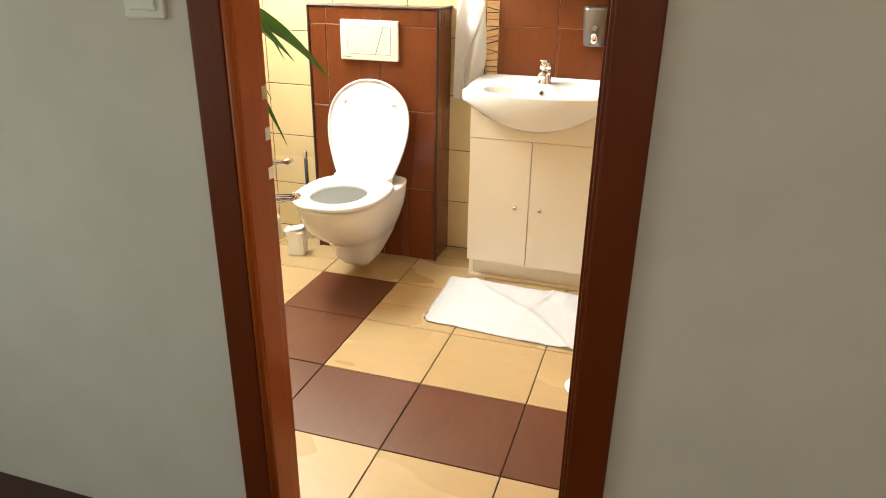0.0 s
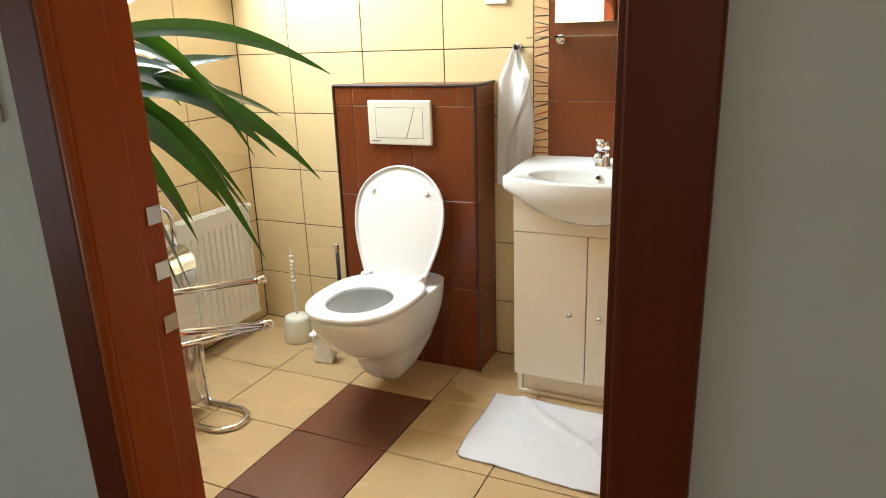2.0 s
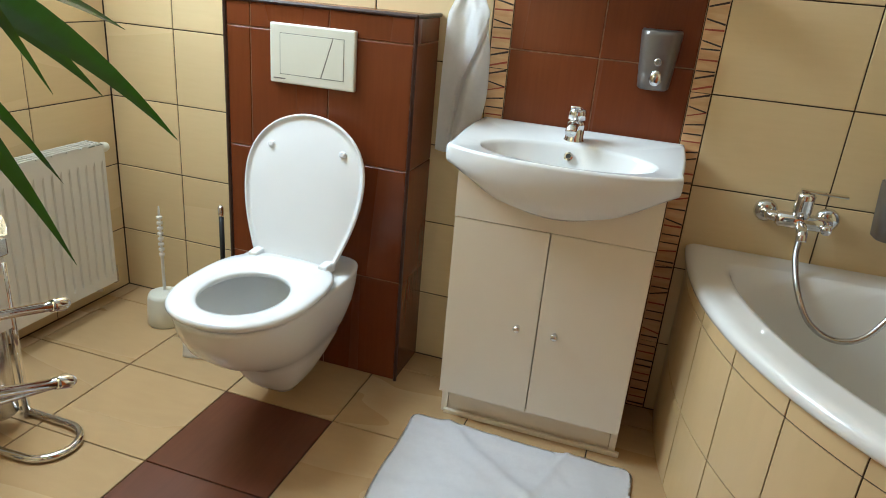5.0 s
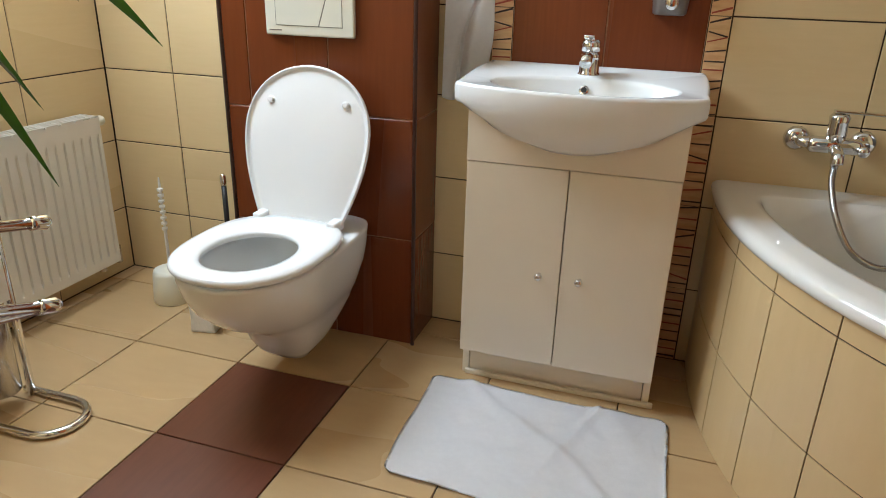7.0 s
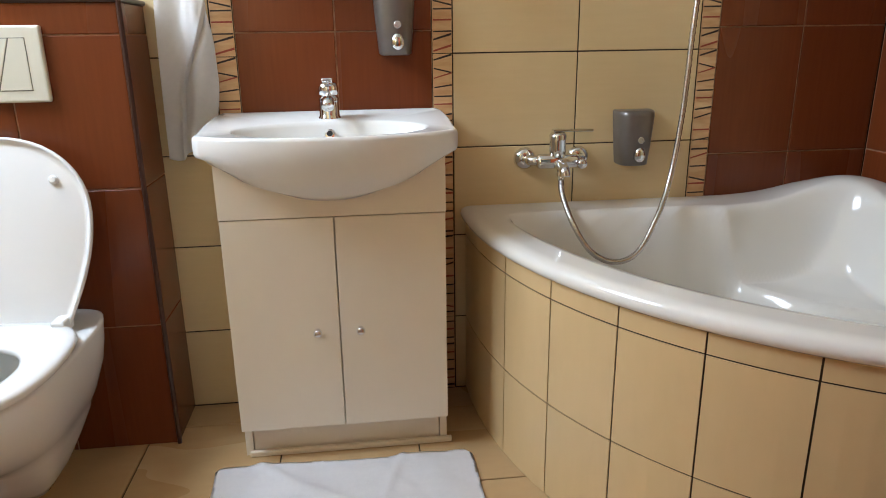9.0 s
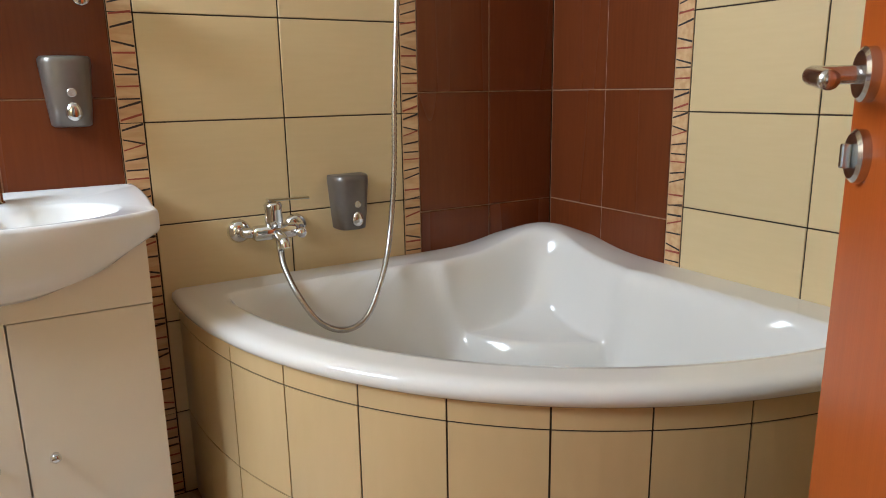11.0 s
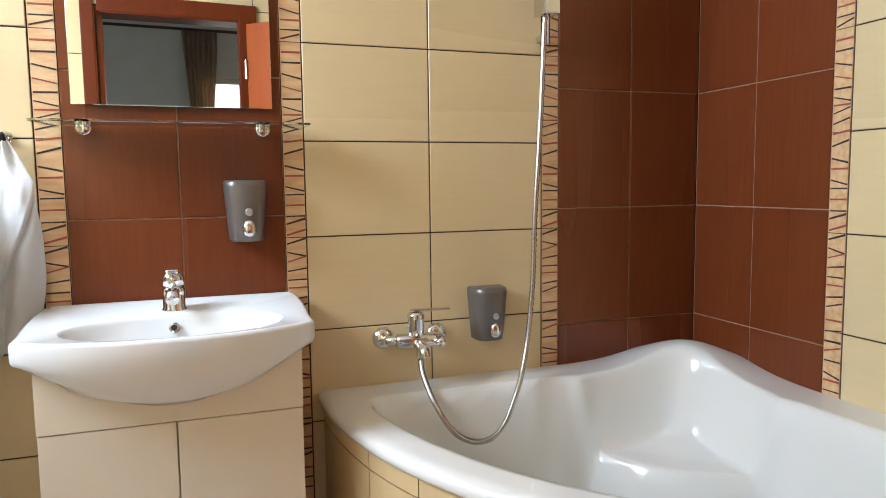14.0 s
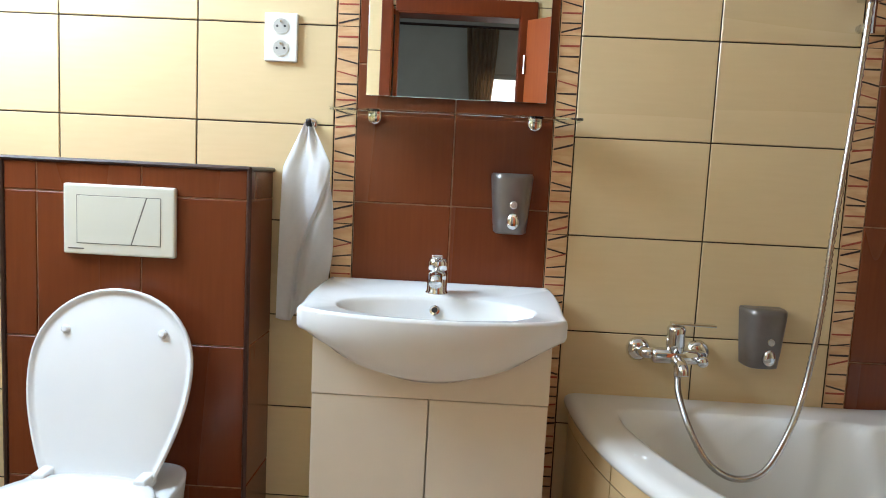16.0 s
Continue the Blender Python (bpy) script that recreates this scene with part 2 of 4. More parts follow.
def smooth_path(pts, n=8):
    """A Catmull-Rom curve through the points."""
    p = [Vector(q) for q in pts]
    p = [p[0] * 2 - p[1]] + p + [p[-1] * 2 - p[-2]]
    out = []
    for i in range(1, len(p) - 2):
        for k in range(n):
            t = k / n
            a, b, c, d = p[i - 1], p[i], p[i + 1], p[i + 2]
            out.append(0.5 * ((2 * b) + (c - a) * t + (2 * a - 5 * b + 4 * c - d) * t * t + (3 * b - a - 3 * c + d) * t ** 3))
    out.append(p[-2])
    return out


def sstep(a, b, x):
    t = max(0.0, min(1.0, (x - a) / (b - a)))
    return t * t * (3 - 2 * t)


# ------------------------------------------------------------------ tiles
JOINT = 0.0035
TILES = {}


def tile_data(w, h, mat, d=0.007, c=0.0014):
    key = (round(w, 4), round(h, 4), mat.name)
    if key not in TILES:
        bm = bmesh.new()
        lo = [bm.verts.new((sx * w / 2, sy * h / 2, -d)) for sx, sy in ((-1, -1), (1, -1), (1, 1), (-1, 1))]
        mid = [bm.verts.new((sx * w / 2, sy * h / 2, -c)) for sx, sy in ((-1, -1), (1, -1), (1, 1), (-1, 1))]
        top = [bm.verts.new((sx * (w / 2 - c), sy * (h / 2 - c), 0)) for sx, sy in ((-1, -1), (1, -1), (1, 1), (-1, 1))]
        for a, b in ((lo, mid), (mid, top)):
            for k in range(4):
                bm.faces.new((a[k], a[(k + 1) % 4], b[(k + 1) % 4], b[k]))
        bm.faces.new(top)
        TILES[key] = mesh_of("tile", bm, mat)
    return TILES[key]


FACING = {"-y": Matrix(((1, 0, 0), (0, 0, -1), (0, 1, 0))), "+x": Matrix(((0, 0, 1), (1, 0, 0), (0, 1, 0))),
          "-x": Matrix(((0, 0, -1), (-1, 0, 0), (0, 1, 0))), "+y": Matrix(((-1, 0, 0), (0, 0, 1), (0, 1, 0))), "+z": Matrix.Identity(3)}


def lay(parent, facing, level, us, vs, mat, skip=None):
    """Tiles between the joints us (along the wall) and vs (upwards, or y on a floor), facing one way, at that level."""
    turn = FACING[facing].to_4x4()
    for u0, u1 in zip(us, us[1:]):
        for v0, v1 in zip(vs, vs[1:]):
            if skip and skip(u0, u1, v0, v1):
                continue
            u, v = (u0 + u1) / 2, (v0 + v1) / 2
            jit = random.uniform(-0.0004, 0.0004)
            at = {"y": (u, level, v), "x": (level, u, v), "z": (u, v, level)}[facing[1]]
            use = mat(u, v) if callable(mat) else mat
            ob = new("tile", tile_data(u1 - u0 - JOINT, v1 - v0 - JOINT, use))
            off = FACING[facing] @ Vector((0, 0, jit))
            ob.matrix_world = Matrix.Translation(Vector(at) + off) @ turn
            ob.parent = parent


def steps(a, b, d, start=None):
    """Joints from a to b at pitch d, one of them at start."""
    s = a if start is None else start
    while s - d > a + 0.02:
        s -= d
    out = [a]
    while s < b - 0.02:
        if s > a + 0.02:
            out.append(s)
        s += d
    return out + [b]


# ------------------------------------------------------------------ structure
XL, XR, YD, YH = -1.965, 1.232, -1.82, -1.93   # left wall, right wall, door wall: bathroom face, hall face
ZC, ZL = 2.5, 1.49                            # ceiling, foot of the slope
DX0, DX1, DZ = -0.556, 0.062, 1.915               # door opening
ROWS = steps(0.0, ZC, 0.249, 0.73)
BROWS = steps(0.0, ZC, 0.349, 1.037)

wall_back = solid("wall_back", B(XL - 0.2, XR + 0.2, 0.02, 0.22, -0.1, ZC + 0.1), GROUT_D, "bathroom wall with cream tiles and brown tile panels", "wall", kind="structure")
wall_right = solid("wall_right", B(XR + 0.02, XR + 0.2, YD - 0.0, 0.019, -0.1, ZC + 0.1), GROUT_D, "cream tiled bathroom wall beside the bath", "wall", kind="structure")
wall_left = solid("wall_left", B(XL - 0.2, XL - 0.02, YH, 0.019, -0.1, ZL + 0.0), GROUT_D, "low cream tiled wall under the sloped ceiling", "wall", kind="structure")


def door_wall():
    bm = bmesh.new()
    box(bm, XL - 0.2, DX0 - 0.061, YH, YD - 0.02, -0.1, ZC + 0.1)
    box(bm, DX1 + 0.06, XR + 0.2, YH, YD - 0.02, -0.1, ZC + 0.1)
    box(bm, DX0 - 0.061, DX1 + 0.06, YH, YD - 0.02, DZ + 0.03, ZC + 0.1)
    return bm


wall_door = solid("wall_door", door_wall(), PLASTER, "wall with the bathroom doorway, plastered on the hall side", "wall", kind="structure")
floor = solid("floor", B(XL - 0.2, XR + 0.2, YD - 0.06, 0.019, -0.15, -0.004), GROUT_D, "bathroom floor of cream and brown tiles", "floor", kind="structure")


def grout(parent, b, mat):
    part("grout", B(*b), mat, parent)


BX = {"left": (XL, -0.613), "sink": (-0.555, -0.055), "mid": (0.0, 0.684), "bath": (0.739, XR)}
for key, mat in (("left", GROUT_D), ("sink", GROUT_L), ("mid", GROUT_D), ("bath", GROUT_L)):
    grout(wall_back, (BX[key][0], BX[key][1], 0.003, 0.021, 0, ZC), mat)
grout(wall_right, (XR + 0.003, XR + 0.021, -0.497, 0.002, 0, ZC), GROUT_L)
grout(wall_right, (XR + 0.003, XR + 0.021, YD, -0.551, 0, ZC), GROUT_D)
grout(wall_left, (XL - 0.021, XL - 0.003, YD, 0.002, 0, ZL), GROUT_D)
grout(wall_door, (XL, DX0 - 0.062, YD - 0.021, YD - 0.003, 0, ZC), GROUT_D)
grout(wall_door, (DX1 + 0.062, XR, YD - 0.021, YD - 0.003, 0, ZC), GROUT_D)
grout(wall_door, (DX0 - 0.062, DX1 + 0.062, YD - 0.021, YD - 0.003, DZ + 0.035, ZC), GROUT_D)


def border(parent, facing, level, u0, u1):
    """A strip of pale wood-look tiles with slanting dark and red inlays."""
    turn = Matrix.Translation({"y": (0, level, 0), "x": (level, 0, 0)}[facing[1]]) @ FACING[facing].to_4x4()
    s = -1 if facing == "-x" else 1
    a0, a1 = sorted((u0 * s, u1 * s))
    rnd = random.Random(7)
    groutbm = B(a0, a1, 0, ZC, -0.02, -0.003)
    bmesh.ops.transform(groutbm, matrix=turn, verts=groutbm.verts)
    part("grout", groutbm, GROUT_D, parent)
    for z0, z1 in zip(ROWS, ROWS[1:]):
        bm = B(a0 + 0.002, a1 - 0.002, z0 + 0.001, z1 - 0.001, -0.01, -0.0004)
        bmesh.ops.transform(bm, matrix=turn, verts=bm.verts)
        part("border_tile", bm, BORDER, parent)
    for mat, pick, name in ((BAR_D, 0, "dark_inlay"), (BAR_R, 1, "red_inlay")):
        bm = bmesh.new()
        rnd = random.Random(7)
        z, i = 0.008, 0
        while z < ZC - 0.02:
            i += 1
            lean = rnd.choice((0, 0, 0, 0.013, -0.012, 0.006))
            th = rnd.uniform(0.0036, 0.0058)
            if (i % 3 == 2) == (pick == 1):
                e0, e1 = a0 + 0.004, a1 - 0.003
                q = [bm.verts.new(p) for p in ((e0, z, 0.0004), (e1, z + lean, 0.0004), (e1, z + lean + th, 0.0004), (e0, z + th * 0.8, 0.0004))]
                q2 = [bm.verts.new((v.co.x, v.co.y, -0.002)) for v in q]
                bm.faces.new(q)
                for k in range(4):
                    bm.faces.new((q[k], q2[k], q2[(k + 1) % 4], q[(k + 1) % 4]))
            z += rnd.uniform(0.019, 0.033)
        bmesh.ops.transform(bm, matrix=turn, verts=bm.verts)
        tagged(part(name, bm, mat, parent), kind="stuff")


border(wall_back, "-y", 0.0, -0.613, -0.555)
border(wall_back, "-y", 0.0, -0.055, 0.0)
border(wall_back, "-y", 0.0, 0.684, 0.739)
border(wall_right, "-x", XR, -0.551, -0.497)

# the roof slope over the low tiled wall, with its window, and the flat ceiling beyond it
SLOPE = radians(60)
SLOPE_END = (ZC - ZL) / math.sin(SLOPE)
WS, WY = (0.14, 1.08), (-0.98, -0.14)      # roof window: along the slope, along the room
XS = XL + SLOPE_END * math.cos(SLOPE)
solid("ceiling", B(XS - 0.1, XR + 0.2, YH, 0.019, ZC, ZC + 0.12), CEILING, "white plastered bathroom ceiling", "ceiling", kind="structure")
# local axes of the slope: x up the slope, y along the room, z out of the roof
ON_SLOPE = Matrix.Translation((XL, 0, ZL)) @ Matrix.Rotation(-SLOPE, 4, "Y")


def slope_ceiling():
    bm = B(-0.2, WS[0], YH, 0.019, 0, 0.2)
    box(bm, WS[1], SLOPE_END + 0.1, YH, 0.019, 0, 0.2)
    box(bm, WS[0], WS[1], YH, WY[0], 0, 0.2)
    box(bm, WS[0], WS[1], WY[1], 0.019, 0, 0.2)
    return bm


solid("ceiling_slope", slope_ceiling(), CEILING, "white sloped ceiling with a roof window", "ceiling", kind="structure").matrix_world = ON_SLOPE


def roof_window():
    w = thing("window_1", "white framed roof window in the sloped ceiling", "window", kind="structure")
    w.matrix_world = ON_SLOPE
    (a, b), (c, d) = WS, WY
    for x0, x1, y0, y1 in ((a, b, c, c + 0.06), (a, b, d - 0.06, d), (a, a + 0.07, c + 0.06, d - 0.06), (b - 0.07, b, c + 0.06, d - 0.06)):
        part("window_frame", B(x0, x1, y0, y1, 0.10, 0.17, bevel=0.005), WHITE_P, w)
    part("pane", B(a + 0.07, b - 0.07, c + 0.06, d - 0.06, 0.13, 0.136), PANE, w).visible_shadow = False


roof_window()
lamp("roof_window_light", "AREA", ON_SLOPE @ pose(sum(WS) / 2, sum(WY) / 2, 0.09), 20, (0.94, 0.98, 1.0), size=(0.80, 0.72))

solid("door_sill", B(DX0, DX1, YH - 0.012, YD + 0.03, -0.05, 0.006, bevel=0.003), WOOD_D, "dark wooden threshold strip in the doorway", "threshold", kind="structure")

# the hall outside the door
HX0, HX1, HY, HZ = -2.2, 1.6, -4.6, 2.55
solid("floor_hall", B(HX0 - 0.1, HX1 + 0.1, HY - 0.1, YD - 0.0605, -0.15, -0.006), HFLOOR, "dark laminate floor of the hall", "floor", kind="structure")
# unseen opening in the hall's left wall, added to let fill light in
FILL_GAP = (-3.7, -2.6, 0.6, 1.42)


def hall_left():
    bm = B(HX0 - 0.1, HX0, HY, FILL_GAP[0], -0.1, HZ)
    box(bm, HX0 - 0.1, HX0, FILL_GAP[1], YH - 0.001, -0.1, HZ)
    box(bm, HX0 - 0.1, HX0, FILL_GAP[0], FILL_GAP[1], -0.1, FILL_GAP[2])
    box(bm, HX0 - 0.1, HX0, FILL_GAP[0], FILL_GAP[1], FILL_GAP[3], HZ)
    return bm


solid("wall_hall_left", hall_left(), PLASTER, "white plastered hall wall with a low unseen opening added for light", "wall", kind="structure")
# added cool fill lamp in that opening, brightens the hall's left side
lamp("hall_side_fill_light", "AREA", look((HX0 - 0.02, (FILL_GAP[0] + FILL_GAP[1]) / 2, 1.0), (0, (FILL_GAP[0] + FILL_GAP[1]) / 2, 1.0)), 1.9, (0.80, 0.98, 1.0), size=(1.05, 0.78))
solid("wall_hall_right", B(HX1, HX1 + 0.1, HY, YH - 0.001, -0.1, HZ), PLASTER, "white plastered hall wall", "wall", kind="structure")
solid("ceiling_hall", B(HX0 - 0.1, HX1 + 0.1, HY - 0.1, YH - 0.001, HZ, HZ + 0.1), CEILING, "white hall ceiling", "ceiling", kind="structure")


def hall_slope():
    bm = bmesh.new()
    q = [bm.verts.new(p) for p in ((HX0, YH - 0.002, 1.5), (HX0, HY, 1.5), (-0.9, HY, HZ), (-0.9, YH - 0.002, HZ))]
    q2 = [bm.verts.new((v.co.x, v.co.y, v.co.z + 0.08)) for v in q]
    bm.faces.new(q)
    bm.faces.new(q2)
    for k in range(4):
        bm.faces.new((q[k], q[(k + 1) % 4], q2[(k + 1) % 4], q2[k]))
    return bm


solid("ceiling_hall_slope", hall_slope(), CEILING, "sloped white hall ceiling", "ceiling", kind="structure")
HW = (0.12, 0.80, 1.0, 2.05)


def hall_end():
    bm = bmesh.new()
    x0, x1, z0, z1 = HW
    box(bm, HX0, x0, HY - 0.15, HY, -0.1, HZ)
    box(bm, x1, HX1, HY - 0.15, HY, -0.1, HZ)
    box(bm, x0, x1, HY - 0.15, HY, -0.1, z0)
    box(bm, x0, x1, HY - 0.15, HY, z1, HZ)
    return bm


solid("wall_hall_end", hall_end(), PLASTER, "plastered hall wall with a window", "wall", kind="structure")


def hall_window():
    x0, x1, z0, z1 = HW
    w = thing("window_2", "white framed window with daylight behind", "window", kind="structure")
    mid = (x0 + x1) / 2
    for a in ((x0, x0 + 0.06, z0, z1), (x1 - 0.06, x1, z0, z1), (mid - 0.05, mid + 0.05, z0, z1), (x0 + 0.06, mid - 0.05, z0, z0 + 0.07), (mid + 0.05, x1 - 0.06, z0, z0 + 0.07), (x0 + 0.06, mid - 0.05, z1 - 0.07, z1), (mid + 0.05, x1 - 0.06, z1 - 0.07, z1)):
        part("window_frame", B(a[0], a[1], HY - 0.11, HY - 0.04, a[2], a[3], bevel=0.005), WHITE_P, w)
    for a in ((x0 + 0.06, mid - 0.05), (mid + 0.05, x1 - 0.06)):
        part("pane", B(a[0], a[1], HY - 0.08, HY - 0.074, z0 + 0.07, z1 - 0.07), PANE, w).visible_shadow = False
    part("window_sill", B(x0 - 0.04, x1 + 0.04, HY - 0.04, HY + 0.12, z0 - 0.03, z0, bevel=0.006), WHITE_P, w)


hall_window()
lamp("hall_window_light", "AREA", look(((HW[0] + HW[1]) / 2, HY + 0.02, 1.5), ((HW[0] + HW[1]) / 2, 0, 1.5)), 2.3, (1.0, 0.82, 0.64), size=(0.85, 1.0))


def greenery():
    bm = bmesh.new()
    rnd = random.Random(3)
    for i in range(900):
        c = Vector((rnd.uniform(-3, 4), -9 + rnd.uniform(-0.6, 0.6), rnd.uniform(-1, 2.3 + math.sin(i) * 0.3)))
        a = rnd.uniform(0, 6)
        u, v = Vector((math.cos(a), 0.3, math.sin(a))) * 0.14, Vector((-math.sin(a), 0.2, math.cos(a))) * 0.08
        bm.faces.new([bm.verts.new(p) for p in (c - u, c - v, c + u, c + v)])
    return bm


solid("garden_trees", greenery(), LEAF, "green leaves of trees outside the hall window", "tree", kind="stuff")


def curtain():
    bm = bmesh.new()
    n, rows = 60, 24
    grid = []
    for j in range(rows + 1):
        v = j / rows
        z = 2.42 - v * 2.2
        width = 0.52 - 0.30 * min(1, v * 2.2) ** 1.3 + 0.06 * max(0, v - 0.5)
        row = []
        for i in range(n + 1):
            u = i / n
            row.append(bm.verts.new((0.04 + 0.55 * width * (u - 0.5), HY + 0.1 + 0.028 * math.sin(u * 44) * (1 - 0.3 * v), z)))
        grid.append(row)
    for a, b in zip(grid, grid[1:]):
        for i in range(n):
            bm.faces.new((a[i], a[i + 1], b[i + 1], b[i]))
    bmesh.ops.solidify(bm, geom=bm.faces[:], thickness=0.004)
    return bm


cur = thing("curtain", "brown gathered curtain tied at the hall window", "curtain", (0, 0, 0))
part("cloth", curtain(), CURTAIN, cur, smooth=True)
part("curtain_rail", T(((-0.75, HY + 0.1, 2.43), (1.2, HY + 0.1, 2.43)), 0.012), WOOD_D, cur)

# ------------------------------------------------------------------ door


def door_frame():
    f = thing("door_1", "red-brown veneered door frame of the bathroom doorway", "door frame", kind="structure")
    t = 0.03
    yr = YD - 0.05     # where the rebate for the leaf begins
    for x0, x1 in ((DX0 - 0.06, DX0), (DX1, DX1 + 0.06)):
        # left lining takes the lit veneer colour, right lining the shaded one
        part("jamb", B(x0, x1, YH - 0.012, yr if x0 < -0.1 else YD - 0.025, 0, DZ + t, bevel=0.003), WOOD_LIT if x0 < -0.1 else WOOD_SHADED, f)
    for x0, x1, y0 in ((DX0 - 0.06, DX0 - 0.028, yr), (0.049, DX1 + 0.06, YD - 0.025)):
        part("rebate", B(x0, x1, y0 + 0.0005, YD + 0.012, 0, DZ + t, bevel=0.002), WOOD_LIT if x0 < -0.1 else WOOD_SHADED, f)
    part("head_jamb", B(DX0, DX1, YH - 0.012, YD + 0.012, DZ, DZ + t, bevel=0.003), WOOD_SHADED, f)
    part("seal", B(DX0 - 0.028, DX0 - 0.020, yr + 0.001, yr + 0.006, 0, DZ), BLACK, f, "dark rubber door seal")
    for y0, y1 in ((YH - 0.018, YH), (YD, YD + 0.016)):
        part("casing", B(DX0 - 0.086, DX0 - (0.018 if y1 < -1.85 else 0.03), y0, y1, 0, DZ + 0.085, bevel=0.006, seg=3), WOOD_SHADED, f)
        part("casing", B(DX1 + 0.006 if y1 < -1.85 else 0.052, DX1 + 0.077, y0, y1, 0, DZ + 0.085, bevel=0.006, seg=3), WOOD_SHADED, f)
        part("casing", B(DX0 - 0.0165, DX1 + 0.0165, y0 + 0.001, y1 - 0.001, DZ + 0.006, DZ + 0.085, bevel=0.005, seg=3), WOOD_SHADED, f)
    # the lit veneer colour gives the bead its bright edge
    part("bead", T(((DX0 - 0.009, YH - 0.015, 0), (DX0 - 0.009, YH - 0.015, DZ)), 0.0085, 12), WOOD_LIT, f, "rounded bead along the casing", smooth=True)
    for z in (1.052, 0.972, 0.892):
        part("strike_plate", B(DX0 - 0.028, DX0 - 0.0255, yr + 0.034, YD + 0.008, z - 0.013, z + 0.013, bevel=0.0008), STEEL, f, "small steel strike plate")


door_frame()


def door_leaf():
    a = 44.0
    d = thing("door", "open red-brown veneered door with steel handle", "door", (0.087, YD + 0.018, 0.008), rz=90 - a)
    w = 0.578
    # leaf in the lit colour of the frame's veneer
    part("leaf", B(0, w, -0.038, 0, 0, 1.90, bevel=0.004, seg=3), WOOD_LIT, d)
    for z in (0.25, 1.68):
        part("hinge", L([(0.007, -0.045), (0.007, 0.045)], 12, (0.0, 0.008, z)), STEEL, d, "steel hinge")
    ax = Matrix.Rotation(radians(-90), 4, "X")
    hx = w - 0.046
    rose = part("rose", L([(0.026, 0), (0.026, 0.009), (0.022, 0.012)], 24, m=Matrix.Translation((hx, 0, 1.045)) @ ax), STEEL, d, "round steel handle rose")
    bm = T(smooth_path(((0, 0.01, 0), (0, 0.042, 0), (-0.010, 0.054, 0), (-0.035, 0.057, -0.002), (-0.07, 0.055, -0.005)), 6), 0.009, 14)
    bmesh.ops.transform(bm, matrix=Matrix.Translation((hx, 0, 1.045)), verts=bm.verts)
    part("door_handle", bm, STEEL, d, "curved steel lever handle", smooth=True)
    lock = part("lock_rose", L([(0.026, 0), (0.026, 0.008), (0.022, 0.011)], 24, m=Matrix.Translation((hx, 0, 0.968)) @ ax), STEEL, d, "round steel lock rose")
    part("thumb_turn", B(hx - 0.004, hx + 0.004, 0.011, 0.02, 0.956, 0.980, bevel=0.002), STEEL, d)


door_leaf()


SWX = -0.735


def light_switch():
    s = thing("light_switch", "ivory rocker light switch on the hall wall", "light switch", (SWX, YH, 1.232))
    part("frame", B(-0.043, 0.043, -0.010, 0, -0.043, 0.043, bevel=0.004, seg=3), PLASTIC, s)
    bm = B(-0.027, 0.027, -0.015, -0.008, -0.029, 0.029, bevel=0.003)
    part("rocker", bm, PLASTIC, s)


light_switch()
# ---- fittings ----
# ------------------------------------------------------------------ boxed cistern
CX0, CX1, CY, CZ = -1.353, -0.766, -0.195, 1.108
casing = solid("cistern_box", B(CX0 + 0.003, CX1 - 0.003, CY + 0.003, 0.0, 0, CZ - 0.003), GROUT_L, "brown tiled boxed-in cistern with dark corner trims", "cistern box", kind="structure")


def cistern_box():
    c = casing
    us = [CX0 + 0.004, -1.27, -1.02, CX1 - 0.004]
    lay(c, "-y", CY, us, [0.0, 0.338, 0.687, 1.035, CZ - 0.004], BROWN)
    lay(c, "+x", CX1, [CY + 0.004, -0.002], [0.0, 0.338, 0.687, 1.035, CZ - 0.004], BROWN)
    lay(c, "-x", CX0, [CY + 0.004, -0.002], [0.0, 0.338, 0.687, 1.035, CZ - 0.004], BROWN)
    lay(c, "+z", CZ, us, [CY + 0.004, -0.002], BROWN)
    for x in (CX0, CX1):
        part("corner_trim", T(((x, CY, 0), (x, CY, CZ)), 0.006, 8), WOOD_D, c, "dark corner trim")
    part("corner_trim", T(((CX0, CY, CZ), (CX1, CY, CZ)), 0.006, 8), WOOD_D, c, "dark corner trim")
    part("corner_trim", T(((CX1, CY, CZ), (CX1, -0.002, CZ)), 0.006, 8), WOOD_D, c, "dark corner trim")


cistern_box()


